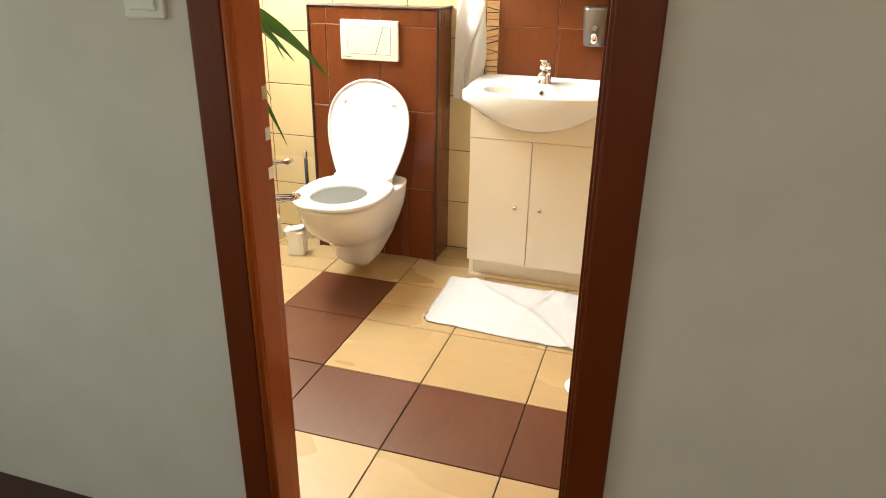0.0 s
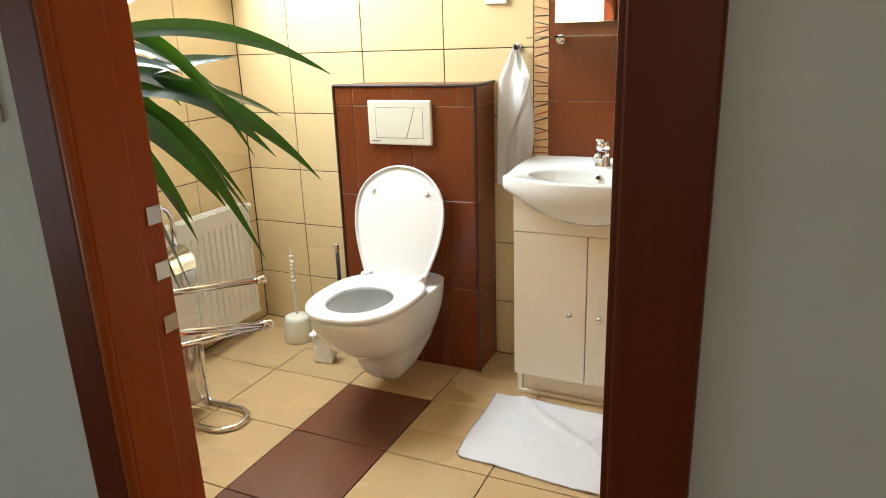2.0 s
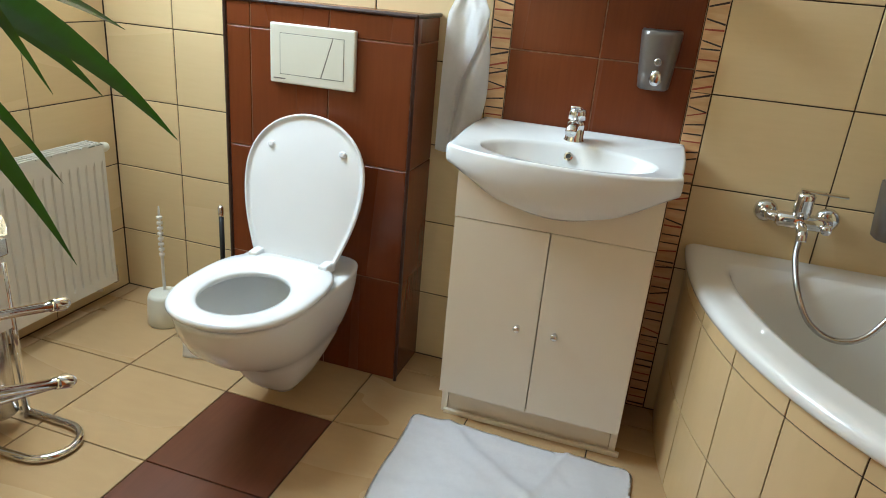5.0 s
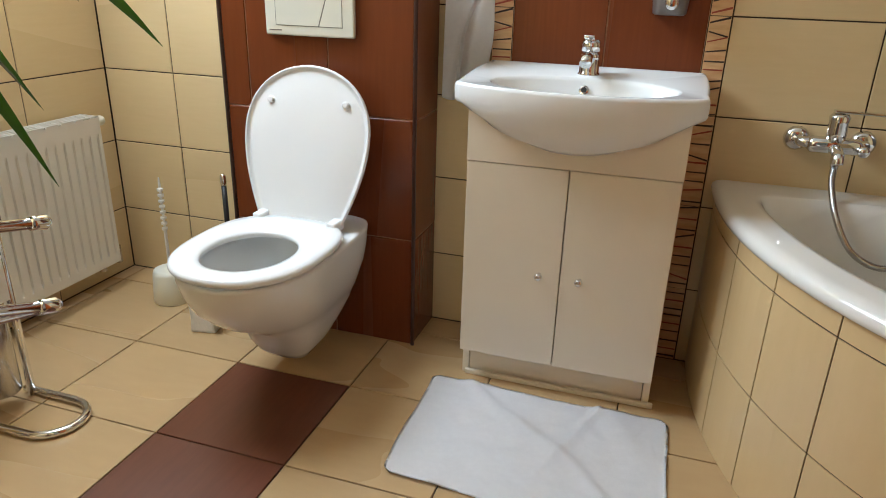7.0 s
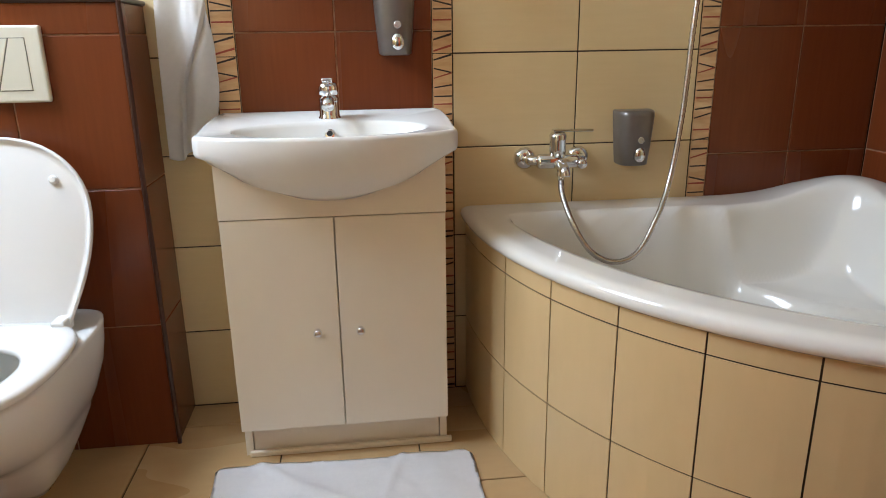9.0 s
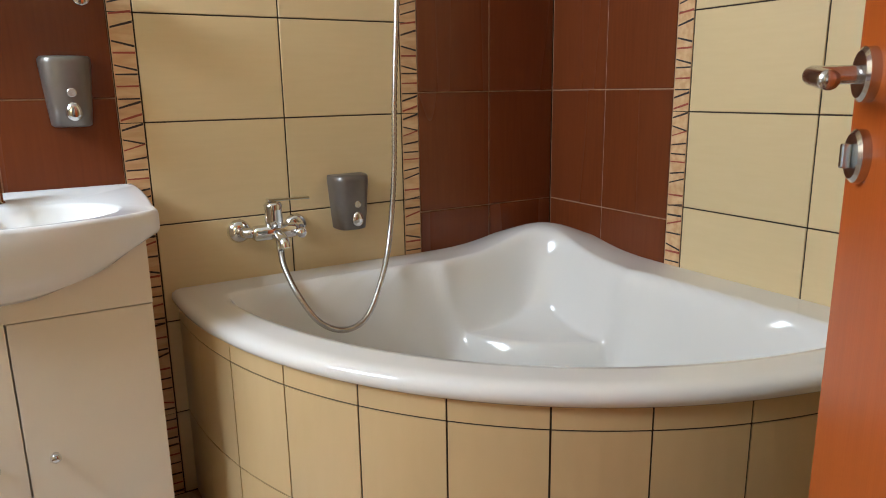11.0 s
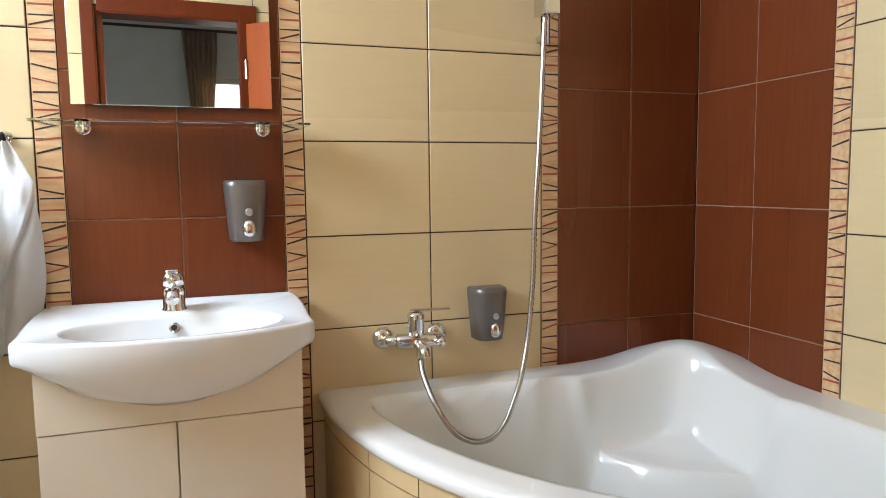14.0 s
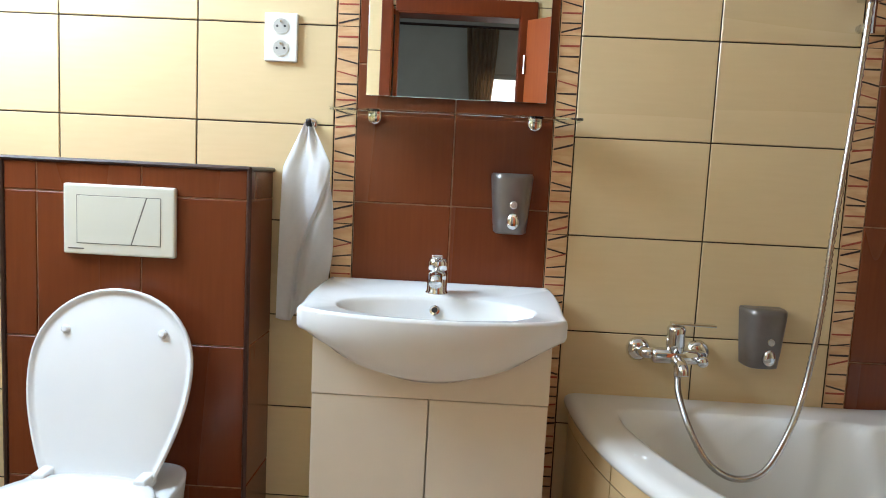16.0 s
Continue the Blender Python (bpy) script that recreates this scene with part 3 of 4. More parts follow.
def flush_plate():
    p = thing("flush_plate", "ivory dual-button flush plate on the brown cistern box", "flush plate", (-1.065, CY, 0.974))
    w, h = 0.132, 0.082
    part("plate", B(-w, w, -0.016, 0, -h, h, bevel=0.006, seg=3), PLASTIC, p)
    bw, bh = 0.098, 0.055

    def button(pts):
        bm = bmesh.new()
        a = [bm.verts.new((x, -0.0172, z)) for x, z in pts]
        b = [bm.verts.new((x, -0.015, z)) for x, z in pts]
        bm.faces.new(a)
        for k in range(len(a)):
            bm.faces.new((a[k], a[(k + 1) % len(a)], b[(k + 1) % len(a)], b[k]))
        bmesh.ops.bevel(bm, geom=[e for e in bm.edges if all(abs(v.co.y + 0.0172) < 1e-5 for v in e.verts)], offset=0.0007, segments=2, affect="EDGES")
        return bm

    part("groove", B(-bw - 0.0015, bw + 0.0015, -0.0163, -0.012, -bh - 0.0015, bh + 0.0015), GROOVE, p)
    part("large_button", button([(-bw, -bh), (0.028, -bh), (0.064, bh), (-bw, bh)]), PLASTIC, p)
    part("small_button", button([(0.031, -bh), (bw, -bh), (bw, bh), (0.067, bh)]), PLASTIC, p)
    part("imprint", B(-w + 0.012, -w + 0.05, -0.0165, -0.015, -h + 0.012, -h + 0.015), GREYP, p, "tiny grey maker's imprint")


flush_plate()

# ------------------------------------------------------------------ toilet
TX, TZ = -1.045, 0.397     # axis, top of the bowl


def egg(y, front, back, half, n=48, power=2.25, rear=None):
    """An egg-shaped outline about (0, y): reaches front and back of it, half wide."""
    out = []
    for k in range(n):
        a = 2 * math.pi * k / n
        c, s = math.cos(a), math.sin(a)
        e = 2 / (power if c > 0 or rear is None else rear)
        x = half * math.copysign(abs(s) ** e, s)
        yy = -(front if c > 0 else back) * math.copysign(abs(c) ** e, c)
        out.append((x, y + yy))
    return out


def skin(bm, loops, cap0=True, cap1=True):
    rings = [[bm.verts.new(p) for p in lp] for lp in loops]
    n = len(rings[0])
    for a, b in zip(rings, rings[1:]):
        for k in range(n):
            bm.faces.new((a[k], a[(k + 1) % n], b[(k + 1) % n], b[k]))
    if cap0:
        bm.faces.new(rings[0])
    if cap1:
        bm.faces.new(rings[-1])
    return bm


def at_z(outline, z, dz=None):
    return [(x, y, z + (dz(x, y) if dz else 0)) for x, y in outline]


def toilet():
    t = thing("toilet", "white wall-hung toilet with its lid up", "toilet", (TX, CY - 0.004, 0))
    # outer bowl: rows of (height, middle, front, back, half width, power)
    rows = ((0.056, -0.230, 0.040, 0.060, 0.044, 3.0, 3.0), (0.061, -0.230, 0.058, 0.085, 0.064, 3.2, 3.4), (0.085, -0.225, 0.088, 0.135, 0.080, 3.2, 3.8), (0.125, -0.220, 0.122, 0.185, 0.094, 3.2, 4.5), (0.165, -0.210, 0.152, 0.209, 0.107, 3.0, 5.0),
            (0.190, -0.215, 0.182, 0.215, 0.116, 2.5, 5.0), (0.212, -0.235, 0.200, 0.235, 0.130, 2.4, 5.0), (0.245, -0.255, 0.238, 0.255, 0.143, 2.3, 5.0), (0.295, -0.272, 0.276, 0.272, 0.162, 2.3, 5.0), (0.345, -0.28, 0.298, 0.28, 0.172, 2.3, 5.0),
            (0.385, -0.28, 0.306, 0.28, 0.176, 2.4, 5.0), (0.395, -0.28, 0.306, 0.28, 0.176, 2.4, 5.0), (TZ, -0.28, 0.300, 0.275, 0.170, 2.4, 5.0))
    loops = [at_z(egg(y, f, b, h, 56, p, q), z) for z, y, f, b, h, p, q in rows]
    inner = ((TZ, -0.35, 0.225, 0.185, 0.132), (TZ - 0.02, -0.35, 0.215, 0.175, 0.125), (0.31, -0.35, 0.185, 0.15, 0.11), (0.23, -0.335, 0.12, 0.12, 0.08), (0.19, -0.33, 0.05, 0.06, 0.04))
    loops += [at_z(egg(y, f, b, h, 56, 2.1), z) for z, y, f, b, h in inner]
    part("bowl", skin(bmesh.new(), loops), CERAMIC, t, smooth=True)
    part("water", skin(bmesh.new(), [at_z(egg(-0.335, 0.115, 0.115, 0.078, 40, 2.1), 0.228), at_z(egg(-0.335, 0.117, 0.117, 0.079, 40, 2.1), 0.232)]), WATER, t)
    # seat ring
    s = bmesh.new()
    out0, in0 = (-0.36, 0.230, 0.222, 0.183), (-0.392, 0.130, 0.126, 0.108)
    z0 = TZ + 0.006
    prof = [(0.0, -0.004, 0.0), (0.0, 0.0, 0.006), (0.0, -0.001, 0.013), (0.0, -0.007, 0.018), (0.3, 0, 0.021), (0.7, 0, 0.020), (1.0, 0.006, 0.016), (1.0, 0.0, 0.009), (1.0, 0.004, 0.0)]
    loops = []
    for f, d, dz in prof:
        q = [a + (b - a) * f for a, b in zip(out0, in0)]
        loops.append(at_z(egg(q[0], q[1] + d, q[2] + d, q[3] + d, 56, 2.3 - 0.2 * f, 3.0 - 0.9 * f), z0 + dz))
    skin(s, loops, False, False)
    part("seat", s, SEAT, t, smooth=True)
    # the lid, tilted back against the box
    lid = bmesh.new()
    def lid_outline(k):
        """Narrow at the hinge, widest past the middle, round at the top; k shrinks it."""
        pts = []
        n = 28
        for i in range(n + 1):
            a = math.pi * (i / n)
            c, q = math.cos(a), math.sin(a)
            t = 0.5 - 0.5 * c
            w = 0.120 + 0.068 * math.sin(min(1.0, t / 0.58) * math.pi / 2)
            if t > 0.58:
                w *= max(0.0, 1 - ((t - 0.58) / 0.42) ** 2.2) ** 0.5
            pts.append((w, -0.005 - 0.438 * t))
        full = pts + [(-x, y) for x, y in reversed(pts[:-1])]
        return [(x * k, -0.23 + (y + 0.23) * k) for x, y in full]

    loops = [at_z(lid_outline(k), z) for k, z in ((0.35, -0.006), (0.70, -0.005), (0.90, -0.001), (0.945, 0.0), (0.962, -0.006), (0.980, -0.0085), (0.995, -0.006), (1.0, 0.0), (0.975, 0.010), (0.6, 0.014))]
    skin(lid, loops)
    m = Matrix.Translation((0, -0.150, TZ - 0.005)) @ Matrix.Rotation(radians(-104), 4, "X")
    bmesh.ops.transform(lid, matrix=m, verts=lid.verts)
    part("lid", lid, SEAT, t, smooth=True)
    for x in (-0.112, 0.112):
        b = L([(0.010, 0), (0.010, -0.012), (0.006, -0.016)], 14, m=m @ Matrix.Translation((x, -0.345, 0.004)))
        part("buffer", b, SEAT, t, "white buffer knob")
        part("hinge", B(x - 0.014, x + 0.014, -0.185, -0.125, TZ + 0.004, TZ + 0.036, bevel=0.006, seg=3), SEAT, t)


toilet()

# ------------------------------------------------------------------ vanity and basin
VX0, VX1, VY = -0.580, -0.064, -0.322


def vanity():
    v = thing("vanity_cabinet", "cream-white two-door cabinet under the washbasin", "cabinet", (0, 0, 0))
    part("body", B(VX0 + 0.0165, VX1 - 0.0165, VY + 0.018, -0.004, 0.09, 0.64, bevel=0.002), LACQUER, v)
    for x0, x1 in ((VX0, VX0 + 0.016), (VX1 - 0.016, VX1)):
        part("side_wall", B(x0, x1, VY + 0.018, -0.004, 0.09, 0.772, bevel=0.001), LACQUER, v)
    # the upper panel is cut out under the basin's bowl
    bm = bmesh.new()
    n = 32
    edge = [(VX0 + (VX1 - VX0) * i / n) for i in range(n + 1)]
    rim = [0.772 - 0.090 * max(0.0, 1 - ((x + 0.325) / 0.20) ** 2) for x in edge]
    rows = [[bm.verts.new((x, y, z)) for x, z in zip(edge, zs)] for y, zs in ((VY - 0.001, [0.631] * (n + 1)), (VY - 0.001, rim), (VY + 0.0175, rim), (VY + 0.0175, [0.631] * (n + 1)))]
    for a, b in zip(rows, rows[1:] + rows[:1]):
        for i in range(n):
            bm.faces.new((a[i], a[i + 1], b[i + 1], b[i]))
    for i in (0, n):
        bm.faces.new([r[i] for r in rows])
    part("upper_panel", bm, LACQUER, v)
    part("plinth", B(VX0 + 0.02, VX1 - 0.02, VY + 0.045, VY + 0.061, 0, 0.09), LACQUER, v)
    for x0, x1 in ((VX0, VX0 + 0.018), (VX1 - 0.018, VX1)):
        part("side_panel", B(x0, x1, VY + 0.04, -0.004, 0, 0.0895), LACQUER, v)
    part("skirting_strip", B(VX0 + 0.01, VX1 + 0.012, VY + 0.028, VY + 0.040, 0, 0.014, bevel=0.003), LACQUER, v)
    xm = -0.323
    for x0, x1, kx in ((VX0 + 0.001, xm - 0.0015, -0.376), (xm + 0.0015, VX1 - 0.001, -0.274)):
        d = part("door", B(x0, x1, VY, VY + 0.0175, 0.092, 0.6285, bevel=0.0015), LACQUER, v)
        k = L([(0.006, 0), (0.005, 0.008), (0.010, 0.014), (0.010, 0.020), (0.005, 0.024)], 16, m=Matrix.Translation((kx, VY, 0.35)) @ Matrix.Rotation(radians(90), 4, "X"))
        part("knob", k, CHROME, d, "small chrome knob", smooth=True)


vanity()


def basin():
    b = thing("washbasin", "white ceramic washbasin with a bowed front on the cabinet", "washbasin", (-0.325, 0, 0))
    W, ZT = 0.285, 0.838

    def outline(s, inset=0.0, drop=0.0):
        """Plan outline: straight back, short sides, bowed front. s shrinks towards the middle."""
        pts = []
        w = W - inset
        n = 32
        for i in range(9):
            pts.append((w - (2 * w) * i / 8, -0.003 - inset * 0.5))          # along the wall to the left
        for i in range(1, 8):
            pts.append((-w - 0.006 * math.sin(i / 8 * math.pi), -0.003 - (0.328 - inset) * i / 8))
        for i in range(n + 1):
            u = -1 + 2 * i / n
            y = -0.333 - 0.070 * (1 - abs(u) ** 2.3) + inset * 0.9
            pts.append((u * (w + 0.004), y))
        for i in range(1, 8):
            pts.append((w + 0.006 * math.sin(i / 8 * math.pi), -0.003 - (0.328 - inset) * (8 - i) / 8))
        return [(x * s, -0.15 + (y + 0.15) * s) for x, y in pts]

    def sag(x, y):
        return -0.018 * max(0, min(1, (-y - 0.05) / 0.3)) ** 1.2

    n = len(outline(1))
    loops = []
    for s, dz, deep in ((0.30, -0.056, 0.098), (0.72, -0.056, 0.096), (0.86, -0.054, 0.078), (0.945, -0.050, 0.042), (0.985, -0.046, 0.012), (0.998, -0.038, 0.001), (1.0, -0.026, 0.0), (1.0, -0.008, 0), (0.994, -0.001, 0), (0.975, 0.001, 0), (0.94, -0.002, 0)):
        loops.append([(x, y, ZT + dz + sag(x, y) - deep * max(0.0, 1 - (x / (W * s)) ** 2) ** 0.55 * (0.55 + 0.45 * sstep(-0.05, -0.3, y))) for x, y in outline(s)])
    # the oval bowl: rings matched point by point with the rim's outline
    base = outline(0.94)
    cx, cy = 0.006, -0.275
    for k, (a, bq, dz) in enumerate(((0.226, 0.106, -0.001), (0.220, 0.101, -0.004), (0.215, 0.097, -0.012), (0.198, 0.086, -0.048), (0.155, 0.064, -0.088), (0.09, 0.038, -0.112), (0.02, 0.02, -0.118))):
        ring = []
        for x, y in base:
            ang = math.atan2((y - cy) / 0.16, (x - cx) / 0.27)
            ring.append((cx + a * math.cos(ang), cy + bq * math.sin(ang), ZT + dz + sag(0, cy + bq * math.sin(ang))))
        loops.append(ring)
    part("bowl", skin(bmesh.new(), loops), CERAMIC, b, smooth=True)
    hole = L([(0.012, 0), (0.012, 0.004), (0.008, 0.005)], 18, m=Matrix.Translation((0.0, -0.1875, 0.800)) @ Matrix.Rotation(radians(62), 4, "X"))
    ov = part("overflow_ring", hole, CHROME, b, "chrome overflow ring")
    part("overflow_hole", L([(0.007, 0.004), (0.007, 0.0056)], 14, m=Matrix.Translation((0.0, -0.1875, 0.800)) @ Matrix.Rotation(radians(62), 4, "X")), BLACK, ov)
    part("drain", L([(0.022, 0.733), (0.022, 0.737), (0.012, 0.738)], 20, (0, -0.268, -0.022)), CHROME, b, "chrome drain")


basin()


def basin_tap():
    t = thing("basin_tap", "chrome single-lever basin tap", "tap", (-0.325, -0.125, 0.830))
    part("body", L([(0.028, 0), (0.028, 0.004), (0.0245, 0.008), (0.0235, 0.044), (0.0245, 0.050), (0.020, 0.056)], 28), CHROME, t, smooth=True)
    part("spout", T(smooth_path(((0, 0, 0.036), (0, -0.035, 0.046), (0, -0.075, 0.048), (0, -0.092, 0.036)), 5), 0.0145, 16), CHROME, t, smooth=True)
    part("lever", L([(0.017, 0.055), (0.0235, 0.060), (0.0245, 0.076), (0.021, 0.086), (0.008, 0.090)], 28), CHROME, t, smooth=True)
    part("lever_grip", box(bmesh.new(), -0.013, 0.013, -0.062, 0, 0, 0.009, bevel=0.004, seg=3, m=Matrix.Translation((0, 0, 0.078)) @ Matrix.Rotation(radians(-14), 4, "X")), CHROME, t, smooth=True)


basin_tap()

# ------------------------------------------------------------------ corner bath
RIM = 0.565


def bath_r(a, th, n=2.2):
    c, s = abs(math.cos(th)), abs(math.sin(th))
    return a / (c ** n + s ** n) ** (1 / n)


def bath_z(X, Y, r, R):
    """Height of the bath's top side at X from the side wall, Y from the back wall."""
    u, w = (X + Y) / math.sqrt(2), (X - Y)
    fade = sstep(0.02, 0.16, u)
    bump = 0.068 * math.exp(-(w / 0.24) ** 2) * fade * (1 - sstep(0.17, 0.42, u))
    d = [X - 0.115, Y - 0.115, R - 0.095 - r]
    k = 45.0
    inside = -math.log(sum(math.exp(-k * v) for v in d)) / k
    basin = sstep(0.0, 0.075, inside)
    side = min(1.0, abs(w) / 0.43)
    rest = sstep(0.0, 0.12, u - 0.20 - 0.28 * sstep(0.45, 1.0, side))
    seat = sstep(0.0, 0.045, u - 0.47 - 0.03 * math.cos(side * 3.1))
    return RIM + bump - 0.40 * basin * (0.52 * rest + 0.48 * seat)


def bath():
    b = thing("corner_bath", "white acrylic corner bath with a raised corner headrest", "bath", (XR - 0.001, -0.001, 0))
    bm = bmesh.new()
    NT, NR = 96, 110
    rings = []
    A = 1.213
    for j in range(NR + 1):
        row = []
        for i in range(NT + 1):
            th = math.pi / 2 * i / NT
            R = bath_r(A, th)
            r = R * (0.004 + 0.974 * j / NR)
            X, Y = r * math.cos(th), r * math.sin(th)
            row.append(bm.verts.new((-X, -Y, bath_z(X, Y, r, R))))
        rings.append(row)
    for f, dz in ((0.990, -0.003), (0.998, -0.010), (1.0, -0.022), (0.998, -0.032), (0.990, -0.039), (0.972, -0.041)):
        row = []
        for i in range(NT + 1):
            th = math.pi / 2 * i / NT
            r = bath_r(A, th) * f
            row.append(bm.verts.new((-r * math.cos(th), -r * math.sin(th), RIM + dz)))
        rings.append(row)
    for p, q in zip(rings, rings[1:]):
        for i in range(NT):
            bm.faces.new((p[i], p[i + 1], q[i + 1], q[i]))
    part("tub", bm, ACRYLIC, b, smooth=True)
    # skirt of cream tiles on a dark bed
    core = bmesh.new()
    lo, hi = [], []
    N = 60
    for i in range(N + 1):
        th = math.pi / 2 * i / N
        r = bath_r(1.1965, th)
        lo.append(core.verts.new((-r * math.cos(th), -r * math.sin(th), 0)))
        hi.append(core.verts.new((-r * math.cos(th), -r * math.sin(th), 0.53)))
    for i in range(N):
        core.faces.new((lo[i], lo[i + 1], hi[i + 1], hi[i]))
    skirt = part("skirt", core, GROUT_D, b, "curved skirt of cream tiles with dark joints", smooth=True)
    angs = [0.0, 17.2, 26.1, 34.7, 42.8, 51.1, 59.0, 67.2, 75.6, 83.0, 90.0]
    for a0, a1 in zip(angs, angs[1:]):
        for z0, z1 in ((0.0, 0.234), (0.234, 0.483), (0.483, 0.530)):
            bm = bmesh.new()
            n = 4
            g = 0.0018
            da = math.degrees(g / 1.2)
            pts = []
            for i in range(n + 1):
                th = radians(a0 + da + (a1 - a0 - 2 * da) * i / n)
                r = bath_r(1.199, th)
                pts.append((-r * math.cos(th), -r * math.sin(th)))
            va = [bm.verts.new((x, y, z0 + g)) for x, y in pts]
            vb = [bm.verts.new((x, y, z1 - g)) for x, y in pts]
            wa = [bm.verts.new((x * 0.989, y * 0.989, z0 + g)) for x, y in pts]
            wb = [bm.verts.new((x * 0.989, y * 0.989, z1 - g)) for x, y in pts]
            for i in range(n):
                bm.faces.new((va[i], va[i + 1], vb[i + 1], vb[i]))
                bm.faces.new((va[i], wa[i], wa[i + 1], va[i + 1]))
                bm.faces.new((vb[i], vb[i + 1], wb[i + 1], wb[i]))
            bm.faces.new((va[0], vb[0], wb[0], wa[0]))
            bm.faces.new((va[-1], wa[-1], wb[-1], vb[-1]))
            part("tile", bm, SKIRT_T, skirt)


bath()


def bath_mixer():
    t = thing("bath_mixer", "chrome wall-mounted bath mixer tap", "tap", (0.275, 0, 0.694))
    for x in (-0.076, 0.076):
        part("wall_rose", L([(0.031, 0), (0.031, 0.006), (0.026, 0.016), (0.014, 0.022)], 24, m=Matrix.Translation((x, 0, 0)) @ Matrix.Rotation(radians(90), 4, "X")), CHROME, t, smooth=True)
        part("inlet", T(((x, -0.012, 0), (x * 0.9, -0.055, 0.002), (x * 0.5, -0.062, 0.002)), 0.014, 14), CHROME, t, smooth=True)
    part("body", T(((-0.058, -0.062, 0.0), (-0.05, -0.062, 0), (0.05, -0.062, 0), (0.062, -0.062, 0)), 0.02, 20, (0.014, 0.0205, 0.0205, 0.015)), CHROME, t, smooth=True)
    part("cartridge", L([(0.021, 0), (0.023, 0.02), (0.022, 0.045), (0.024, 0.058), (0.018, 0.066)], 24, (0.0, -0.064, 0.012)), CHROME, t, smooth=True)
    part("lever", box(bmesh.new(), -0.016, 0.095, -0.011, 0.011, 0, 0.007, bevel=0.003, m=Matrix.Translation((0, -0.066, 0.08)) @ Matrix.Rotation(radians(1), 4, "Y")), CHROME, t)
    part("spout", T(smooth_path(((0.0, -0.07, -0.008), (0, -0.105, -0.004), (0.0, -0.135, -0.014), (0.0, -0.142, -0.03)), 5), 0.014, 14), CHROME, t, smooth=True)
    part("hose_outlet", L([(0.010, -0.052), (0.012, -0.04), (0.012, -0.016)], 16, (0.012, -0.064, 0)), CHROME, t, smooth=True)
    part("diverter", L([(0.011, 0), (0.011, 0.02), (0.014, 0.026), (0.012, 0.034)], 16, m=Matrix.Translation((0.06, -0.068, -0.004)) @ Matrix.Rotation(radians(90), 4, "X")), CHROME, t, smooth=True)


bath_mixer()


def shower():
    s = thing("shower_rail", "chrome shower rail with hand shower and slider", "shower", (0.70, 0, 0))
    part("rail", T(((-0.025, -0.05, 1.5), (-0.025, -0.05, 2.22)), 0.009, 14), CHROME, s, smooth=True)
    for z in (1.52, 2.2):
        part("bracket", T(((-0.025, 0, z), (-0.025, -0.05, z)), 0.011, 14), CHROME, s, smooth=True)
    part("slider", B(-0.062, -0.012, -0.105, -0.04, 1.57, 1.63, bevel=0.006, seg=3), CHROME, s)
    part("hand_shower", T(smooth_path(((-0.048, -0.085, 1.57), (-0.04, -0.09, 1.66), (-0.02, -0.11, 1.76), (-0.01, -0.13, 1.82)), 5), 0.012, 14), CHROME, s, smooth=True)
    part("spray_head", L([(0.016, 0), (0.038, 0.012), (0.042, 0.024), (0.038, 0.028)], 24, m=Matrix.Translation((0.01, -0.13, 1.85)) @ Matrix.Rotation(radians(120), 4, "X")), CHROME, s, smooth=True)
    pts = smooth_path(((0.287, -0.064, 0.645), (0.283, -0.10, 0.605), (0.296, -0.165, 0.54), (0.335, -0.2, 0.475), (0.40, -0.2, 0.443), (0.465, -0.195, 0.465), (0.525, -0.165, 0.55), (0.575, -0.12, 0.65), (0.605, -0.10, 0.83), (0.618, -0.09, 1.03), (0.638, -0.085, 1.30), (0.652, -0.082, 1.57)), 26)
    pts = [p - Vector((0.70, 0, 0)) for p in pts]
    rad = [0.0088 if i % 2 else 0.0064 for i in range(len(pts))]
    h = part("hose", T(pts, 0.007, 8, rad), STEEL, s, "ribbed metal shower hose", smooth=True)


shower()


def dispenser(at):
    d = thing("soap_dispenser", "grey metallic wall soap dispenser with chrome button", "soap dispenser", at, group="soap dispensers")
    bm = bmesh.new()
    loops = []
    for z, w, dep in ((-0.076, 0.036, 0.052), (-0.072, 0.041, 0.064), (-0.03, 0.045, 0.070), (0.06, 0.052, 0.076), (0.071, 0.052, 0.074), (0.075, 0.049, 0.070)):
        lp = [(w, 0.0, z)]
        for i in range(13):
            a = math.pi * i / 12
            c, s = math.cos(a), math.sin(a)
            lp.append((w * math.copysign(abs(c) ** 0.55, c), -dep * abs(s) ** 0.6 * 1.0 - 0.001, z))
        lp.append((-w, 0, z))
        loops.append(lp)
    skin(bm, loops)
    part("case", bm, GREYP, d, smooth=True)
    part("window", L([(0.0095, 0), (0.0095, 0.003), (0.008, 0.004)], 20, m=Matrix.Translation((0.004, -0.0742, -0.002)) @ Matrix.Rotation(radians(90), 4, "X")), STEEL, d, "small round sight window")
    btn = part("button", skin(bmesh.new(), [at_z(egg(0, 0.026, 0.018, 0.017, 24, 2.0), 0.0), at_z(egg(0, 0.024, 0.016, 0.015, 24, 2.0), 0.008), at_z(egg(0, 0.012, 0.008, 0.008, 24, 2.0), 0.012)]), CHROME, d, "chrome push button", smooth=True)
    btn.matrix_local = Matrix.Translation((0.004, -0.0685, -0.046)) @ Matrix.Rotation(radians(90), 4, "X") @ Matrix.Rotation(radians(180), 4, "Z")
    return d


disp = dispenser((-0.152, -0.001, 1.053))
copy_thing(disp, pose(0.500, -0.001, 0.747))

